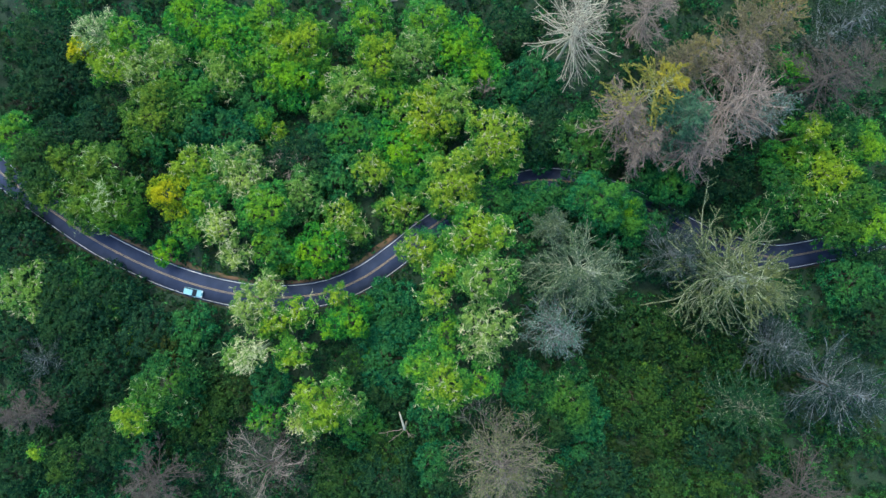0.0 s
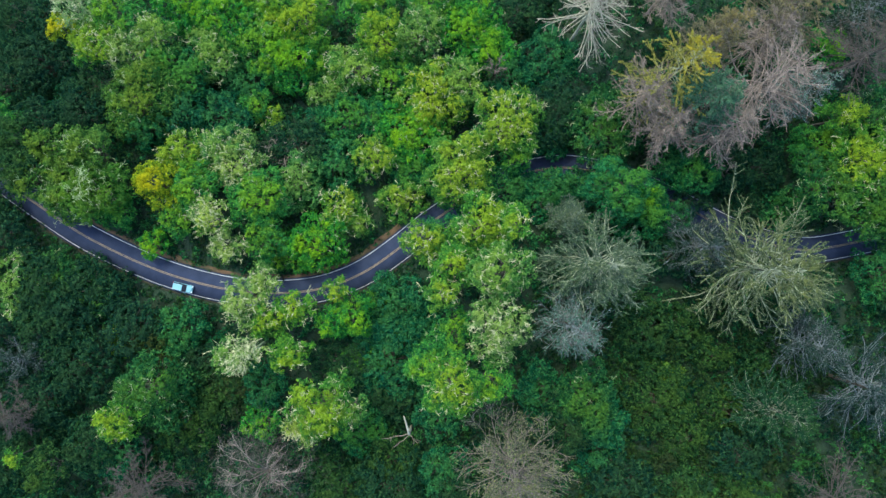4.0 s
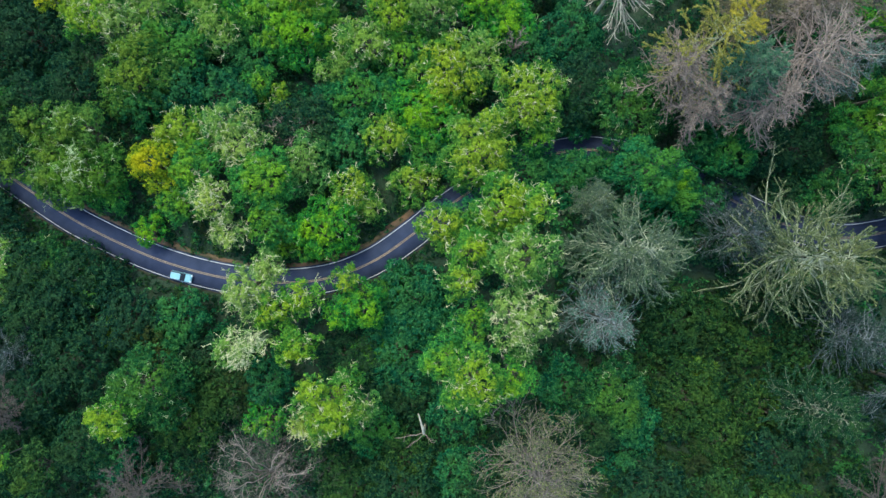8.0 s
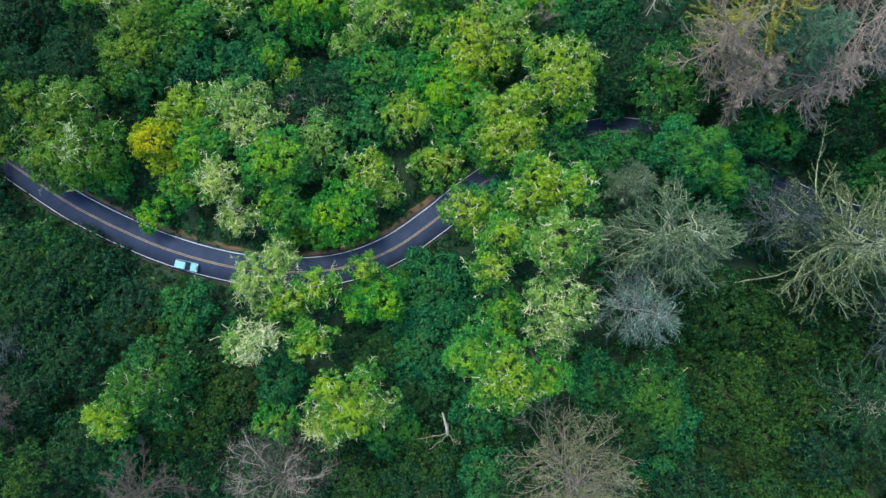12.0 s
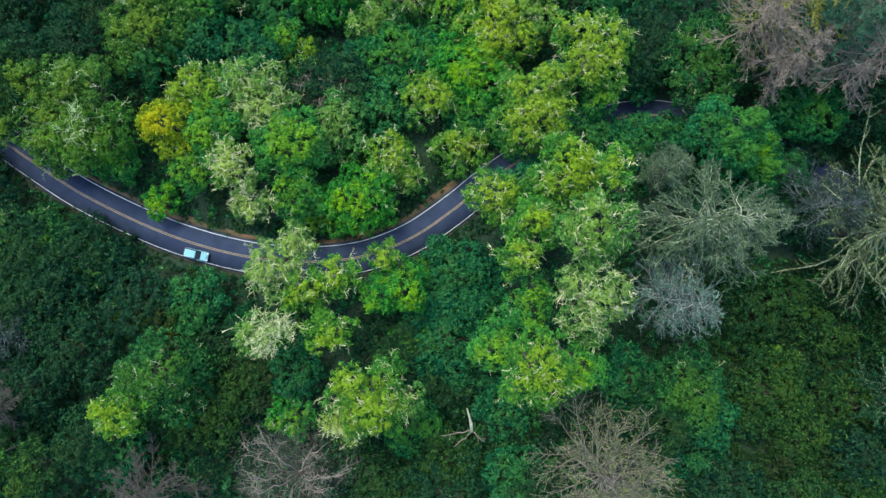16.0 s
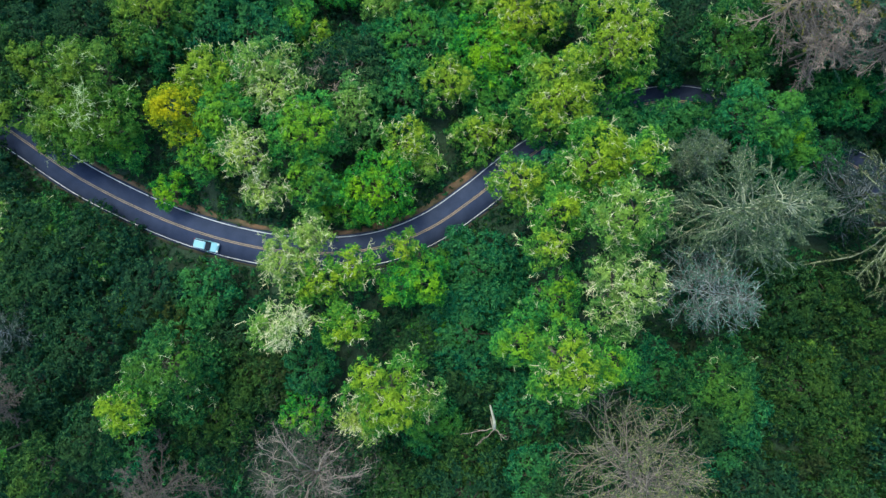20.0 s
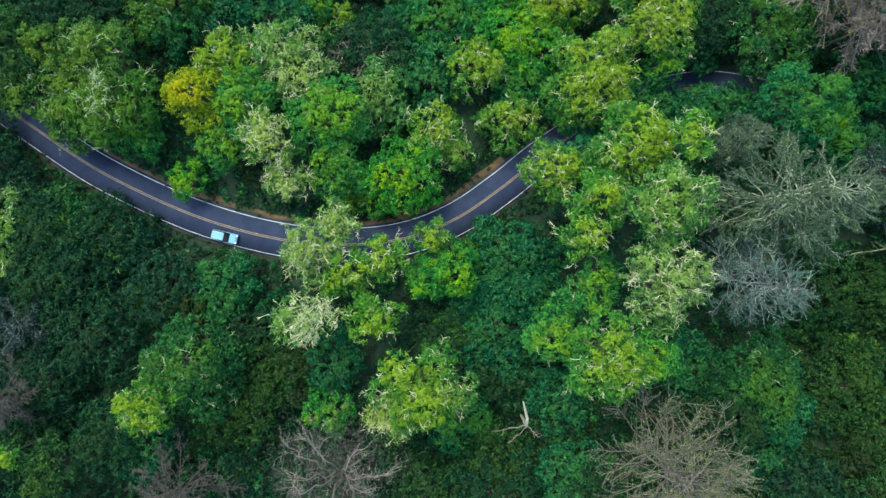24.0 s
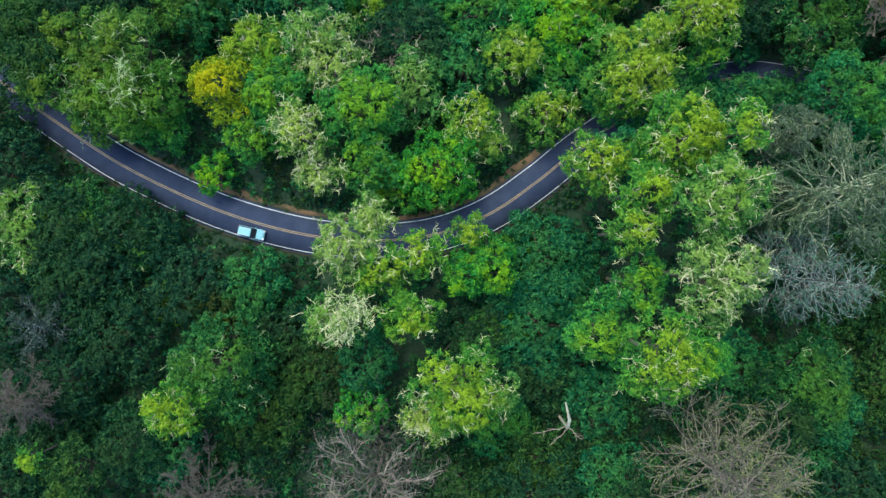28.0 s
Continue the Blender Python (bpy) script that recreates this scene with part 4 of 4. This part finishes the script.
# conifers: x, y, height reached, radius, kind
conifer(26.9, 45.8, 32.0, 11.0, S_PALE)
conifer(41.8, 32.3, 34.0, 10.0, S_GOLD)
conifer(50.2, 39.4, 30.0, 6.5, S_RUST)
conifer(57.7, 29.9, 34.0, 11.0, S_ASH)
conifer(66.8, 29.3, 28.0, 6.5, S_SILVER)
conifer(42.0, 22.9, 24.0, 7.0, S_ROSE)
conifer(48.1, 27.1, 30.0, 8.5, S_BLUE)
conifer(52.3, 22.3, 27.0, 8.5, S_ASH)
conifer(37.3, 28.9, 24.0, 9.0, S_ROSE)
conifer(64.6, 45.3, 32.0, 10.0, S_RUST)
conifer(42.4, 50.2, 28.0, 8.0, S_ROSE)
conifer(79.1, 36.1, 32.0, 10.5, S_UMBER)
conifer(83.2, 47.0, 28.0, 9.0, S_DUSK)
conifer(60.9, 40.1, 25.0, 8.0, S_ROSE)
conifer(60.0, -4.8, 29.0, 15.6, S_OLIVE)
conifer(27.9, -3.4, 33.0, 12.5, S_SAGE)
conifer(23.0, -15.7, 30.0, 8.4, S_SILVER)
conifer(11.2, -42.2, 32.0, 13.2, S_MOSS)
conifer(-62.0, -48.8, 20.0, 9.5, S_UMBER)
conifer(-90.5, -34.8, 18.0, 6.5, S_UMBER)
conifer(-89.8, -23.6, 10.0, 6.5, S_DUSK)
conifer(70.5, -19.6, 24.0, 8.5, S_SLATE)
conifer(63.9, -32.7, 23.0, 9.0, S_FERN)
conifer(81.7, -28.1, 28.0, 11.5, S_DUSK)
conifer(74.0, -49.0, 26.0, 11.0, S_UMBER)
conifer(50.5, -0.5, 20.0, 8.5, S_SLATE)
conifer(23.2, 5.5, 20.0, 5.5, S_SAGE)

# ---- undergrowth ----
def undergrowth(leaf, many, seed, label, tall=1.5, big=1.5, area=(-118, 112, -72, 76)):
    """Low bushes too many to count, over the ground away from the road."""
    rng = np.random.default_rng(seed)
    px, py = rng.uniform(area[0], area[1], many), rng.uniform(area[2], area[3], many)
    gap, _ = road_gap(px, py)
    keep = gap > 4.0
    px, py, gap = px[keep], py[keep], gap[keep]
    pz = terrain(px, py)
    n = len(px)
    size = rng.uniform(0.55, big, n) * np.clip(gap / 8, 0.35, 1)
    m = 5
    tuft = np.stack([px, py, pz + size * 0.3], 1)[:, None] + rng.normal(size=(n, m, 3)) * size[:, None, None] * [0.75, 0.75, 0.3]
    tuft[:, :, 2] += rng.uniform(0, 1, (n, 1)) * tall * np.clip((gap - 4) / 6, 0, 1)[:, None]
    verts, faces = foliage(rng, tuft.reshape(-1, 3), np.repeat(size * 0.6, m), 25, 0.50)
    ob = new("undergrowth", mesh_of("undergrowth", verts, faces, leaf))
    return tagged(ob, label, "undergrowth", kind="stuff")


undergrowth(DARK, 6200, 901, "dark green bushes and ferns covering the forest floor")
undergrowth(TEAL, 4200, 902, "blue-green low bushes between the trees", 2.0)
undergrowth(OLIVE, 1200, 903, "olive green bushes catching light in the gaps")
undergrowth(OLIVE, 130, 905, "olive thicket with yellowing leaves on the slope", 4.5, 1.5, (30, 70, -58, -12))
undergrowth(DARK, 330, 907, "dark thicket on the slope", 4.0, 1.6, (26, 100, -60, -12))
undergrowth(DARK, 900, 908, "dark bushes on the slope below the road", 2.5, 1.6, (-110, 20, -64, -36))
undergrowth(BROWN, 420, 909, "brown fading brush on the slope", 4.0, 1.5, (30, 72, -58, -12))
undergrowth(TEAL, 200, 906, "green thicket below the road", 2.5, 1.7, (-22, 0, -34, -9))
def verge_grass(leaf, many, seed, label):
    """Low grass and weeds along both edges of the road."""
    rng = np.random.default_rng(seed)
    at = rng.integers(0, len(ROAD), many)
    off = rng.uniform(3.5, 6.5, many) * np.where(rng.random(many) < 0.5, 1, -1)
    off = np.where(off > 0, off + 0.6, off)
    c = ROAD[at] + SIDE[at] * off[:, None] + rng.normal(size=(many, 3)) * [0.5, 0.5, 0]
    c[:, 2] = terrain(c[:, 0], c[:, 1]) + 0.12
    verts, faces = foliage(rng, c, rng.uniform(0.22, 0.5, many), 130, 0.30)
    return tagged(new("verge_grass", mesh_of("verge_grass", verts, faces, leaf)), label, "grass", kind="stuff")


verge_grass(DARK, 3000, 911, "dark green grass and weeds along the road edge")
verge_grass(OLIVE, 700, 912, "olive green weeds along the road edge")
undergrowth(BROWN, 700, 904, "brownish fading brush on the forest floor")

# ---- car ----
PAINT, pn, pl, ps = material("car_paint")
ps.inputs["Base Color"].default_value, ps.inputs["Roughness"].default_value, ps.inputs["Coat Weight"].default_value = (0.17, 0.40, 0.47, 1), 0.35, 0.6
GLASS, pn, pl, ps = material("car_glass")
ps.inputs["Base Color"].default_value, ps.inputs["Roughness"].default_value = (0.012, 0.015, 0.02, 1), 0.08
RUBBER, pn, pl, ps = material("tyre_rubber")
ps.inputs["Base Color"].default_value, ps.inputs["Roughness"].default_value = (0.02, 0.02, 0.02, 1), 0.9
METAL, pn, pl, ps = material("rim_metal")
ps.inputs["Base Color"].default_value, ps.inputs["Roughness"].default_value, ps.inputs["Metallic"].default_value = (0.55, 0.56, 0.58, 1), 0.3, 1.0
LAMP, pn, pl, ps = material("headlight_glass")
ps.inputs["Base Color"].default_value, ps.inputs["Roughness"].default_value = (0.75, 0.78, 0.80, 1), 0.1
TAIL, pn, pl, ps = material("tail_light_red")
ps.inputs["Base Color"].default_value, ps.inputs["Roughness"].default_value = (0.35, 0.02, 0.02, 1), 0.2


def slab(points, half, inset=0.0, bevel=0.05):
    """A side outline pulled across the car, its upper points drawn in."""
    bm = bmesh.new()
    low, high = min(p[1] for p in points), max(p[1] for p in points)
    sides = []
    for s in (-1, 1):
        sides.append([bm.verts.new((px, s * (half - inset * (pz - low) / max(high - low, 1e-6)), pz)) for px, pz in points])
    k = len(points)
    bm.faces.new(sides[0])
    bm.faces.new(sides[1][::-1])
    for i in range(k):
        bm.faces.new((sides[0][i], sides[1][i], sides[1][(i + 1) % k], sides[0][(i + 1) % k]))
    bmesh.ops.recalc_face_normals(bm, faces=bm.faces)
    if bevel:
        bmesh.ops.bevel(bm, geom=bm.edges[:], offset=bevel, segments=2, affect="EDGES", clamp_overlap=True)
    return bm


def disc(r, w, x, y, z, seg=18):
    bm = bmesh.new()
    bmesh.ops.create_cone(bm, cap_ends=True, segments=seg, radius1=r, radius2=r, depth=w, matrix=Matrix.Translation((x, y, z)) @ Matrix.Rotation(radians(90), 4, "X"))
    return bm


def car(x, y, z, heading):
    thing = new("car")
    part("body", slab([(-2.35, .42), (-2.38, .8), (-2.3, 1.02), (0.95, 1.04), (1.15, 1.0), (2.15, .9), (2.36, .72), (2.38, .42), (2.1, .3), (-2.1, .3)], 0.92, 0.04, 0.09), PAINT, thing)
    part("cabin", slab([(-2.22, 1.0), (-1.95, 1.58), (0.15, 1.62), (0.98, 1.0)], 0.86, 0.14, 0.05), GLASS, thing, "dark tinted glass")
    roof = part("roof", slab([(-2.02, 1.56), (-1.92, 1.66), (0.0, 1.69), (0.16, 1.6)], 0.74, 0.05, 0.03), PAINT, thing)
    for s in (-1, 1):
        part("roof_rail", slab([(-1.8, 1.68), (-1.8, 1.73), (-0.15, 1.74), (-0.15, 1.69)], 0.02, 0, 0), METAL, roof).location = (0, s * 0.62, 0)
        part("wing_mirror", slab([(0.62, 1.02), (0.62, 1.17), (0.78, 1.15), (0.78, 1.02)], 0.11, 0, 0.03), PAINT, thing).location = (0, s * 0.99, 0)
        part("headlight", slab([(2.12, .72), (2.1, .88), (2.3, .84), (2.39, .72)], 0.17, 0, 0.02), LAMP, thing).location = (0.01, s * 0.66, 0)
        part("tail_light", slab([(-2.41, .75), (-2.36, 1.0), (-2.28, 1.0), (-2.3, .75)], 0.13, 0, 0.02), TAIL, thing).location = (-0.01, s * 0.72, 0)
        for wx in (-1.42, 1.45):
            wheel = part("wheel", disc(0.25, 0.20, wx, s * 0.80, 0.35), METAL, thing)
            part("tyre", disc(0.35, 0.22, wx, s * 0.79, 0.35, 24), RUBBER, wheel)
            part("rim", disc(0.20, 0.02, wx, s * 0.91, 0.35, 10), METAL, wheel)
    part("windscreen", slab([(0.2, 1.575), (0.22, 1.6), (1.02, 1.02), (0.96, 1.02)], 0.72, -0.02, 0.01), GLASS, thing, "dark sloping windscreen")
    part("bonnet", slab([(1.12, 1.0), (1.14, 1.035), (2.05, .94), (2.1, .9)], 0.74, 0, 0.02), PAINT, thing)
    thing.matrix_world = pose(x, y, z, 0, 0, heading) @ Matrix.Scale(0.93, 4)
    return tagged(thing, "pale silver-blue estate car driving on the asphalt", "car")


car(-58.5, -9.15, 0.015, -13)

# ---- bare trees, dead snag and stones ----
def bare_tree(x, y, top, r, limbs, seed, lean=(0.0, 0.0), label="dead grey tree with crooked pale limbs and fine twigs"):
    """A leafless broadleaf tree: limbs that climb and fork, with a haze of twigs."""
    rng = np.random.default_rng(seed)
    base = ground_at(x, y)
    high = top - base
    thing = new("bare_tree")
    thing.location = (x, y, base)
    fork = np.array([0, 0, high * 0.42])
    child("trunk", mesh_of("trunk", *tubes(rng, np.linspace([0, 0, -0.4], fork, 6)[None], np.linspace(0.30, 0.2, 6)[None], 8), TWIG_BONE, True), thing)
    starts, ways, lengths = [], [], []
    for i in range(limbs):
        ang = i * 2.4 + rng.normal() * 0.3
        far = r * rng.uniform(0.5, 1.0)
        tip = np.array([np.cos(ang) * far + lean[0], np.sin(ang) * far + lean[1], high * rng.uniform(0.86, 1.0)])
        t = np.linspace(0, 1, 9)[:, None]
        path = fork * (1 - t) + tip * t + rng.normal(size=(9, 3)) * 0.10 * np.sqrt(r) * np.sin(t * np.pi) + np.array([0, 0, 0.14 * high]) * np.sin(t * np.pi)
        child("limb", mesh_of("limb", *tubes(rng, path[None], np.linspace(0.13, 0.028, 9)[None], 5), TWIG_BONE, True), thing)
        for _ in range(12):
            k = rng.integers(3, 8)
            starts.append(path[k])
            ways.append(path[k + 1] - path[k] + rng.normal(size=3) * 0.45)
            lengths.append(r * rng.uniform(0.16, 0.42))
    web = twig_web(rng, np.array(starts), unit(np.array(ways)), np.array(lengths), 0.034)
    tagged(child("twig_growth", mesh_of("twig_growth", *web, TWIG_BONE), thing), kind="stuff")
    n = int(26 * r * r)
    c = np.stack([rng.normal(size=n) * 0.42 * r + lean[0], rng.normal(size=n) * 0.42 * r + lean[1], high * rng.uniform(0.35, 0.85, n)], 1)
    haze = wander(rng, c, rng.normal(size=(n, 3)) + [0, 0, 0.5], rng.uniform(0.5, 1.3, n), 4, 0, 0.4)
    tagged(child("fine_twig_growth", mesh_of("fine_twig_growth", *blades(rng, haze, np.linspace(0.028, 0.014, 4)[None].repeat(n, 0)), TWIG_UMBER), thing), kind="stuff")
    return tagged(thing, label, "tree", "bare trees")


bare_tree(-36.8, -45.6, 21.0, 10.5, 10, 801, (0, 2.0))
bare_tree(-36.0, 20.6, 5.5, 4.6, 6, 802, (0, 0), "leafless grey tree with thin pale branches in a gap")
bare_tree(9.2, 37.6, 8.0, 3.0, 5, 803, (0, 0), "small leafless tree with pale branches")


def snag(x, y):
    rng = np.random.default_rng(77)
    thing = new("dead_snag")
    base = ground_at(x, y)
    stem = np.array([[0, 0, -0.4], [-0.1, 0.3, 8.2], [-0.25, 2.0, 10.2], [-1.0, 4.8, 11.0]])
    child("trunk", mesh_of("trunk", *tubes(rng, stem[None], np.array([[0.24, 0.26, 0.24, 0.12]]), 7), TWIG_PALE), thing)
    for far, up, size in (((-4.2, -0.5, 1.2), 8.0, 0.10), ((-2.4, -1.6, 1.0), 8.6, 0.07), ((1.4, -1.1, 0.9), 8.4, 0.08)):
        t = np.linspace(0, 1, 7)[:, None]
        limb = np.array([0, 0.3, up]) * (1 - t) + (np.array([0, 0.3, up]) + np.array(far)) * t + rng.normal(size=(7, 3)) * 0.08
        twig = wander(rng, limb[[3, 4, 5, 6]], np.array(far)[None].repeat(4, 0) + rng.normal(size=(4, 3)) * 1.6, np.full(4, 1.3), 7, 0, 0.3)
        v = joined([tubes(rng, limb[None], np.linspace(size, size * 0.4, 7)[None], 5), tubes(rng, twig, np.linspace(size * 0.5, 0.02, 7)[None].repeat(4, 0), 4)])
        child("limb", mesh_of("limb", *v, TWIG_ASH, True), thing)
    thing.location = (x, y, base)
    return tagged(thing, "broken bleached dead tree stump with bare limbs", "dead tree")


snag(-8.4, -38.4)


def boulder(x, y, r, seed):
    bm = bmesh.new()
    bmesh.ops.create_icosphere(bm, subdivisions=3, radius=1)
    for v in bm.verts:
        v.co *= 0.8 + 0.45 * noise.noise(v.co * 1.3 + Vector((seed, 0, 0))) + 0.12 * noise.noise(v.co * 4 + Vector((0, seed, 0)))
        v.co = Vector((v.co.x * r * 1.3, v.co.y * r, v.co.z * r * 0.55))
    data = bpy.data.meshes.new("boulder")
    bm.to_mesh(data)
    bm.free()
    data.materials.append(STONE)
    ob = new("boulder", data)
    ob.location = (x, y, ground_at(x, y) + 0.15 * r)
    return tagged(ob, "pale weathered boulder on the forest floor", "rock", "boulders")


boulder(-14.5, 66.0, 3.2, 1)
boulder(-25.5, 64.5, 2.0, 2)
boulder(-23.8, 62.0, 1.2, 3)
boulder(-2.3, -49.0, 1.1, 4)
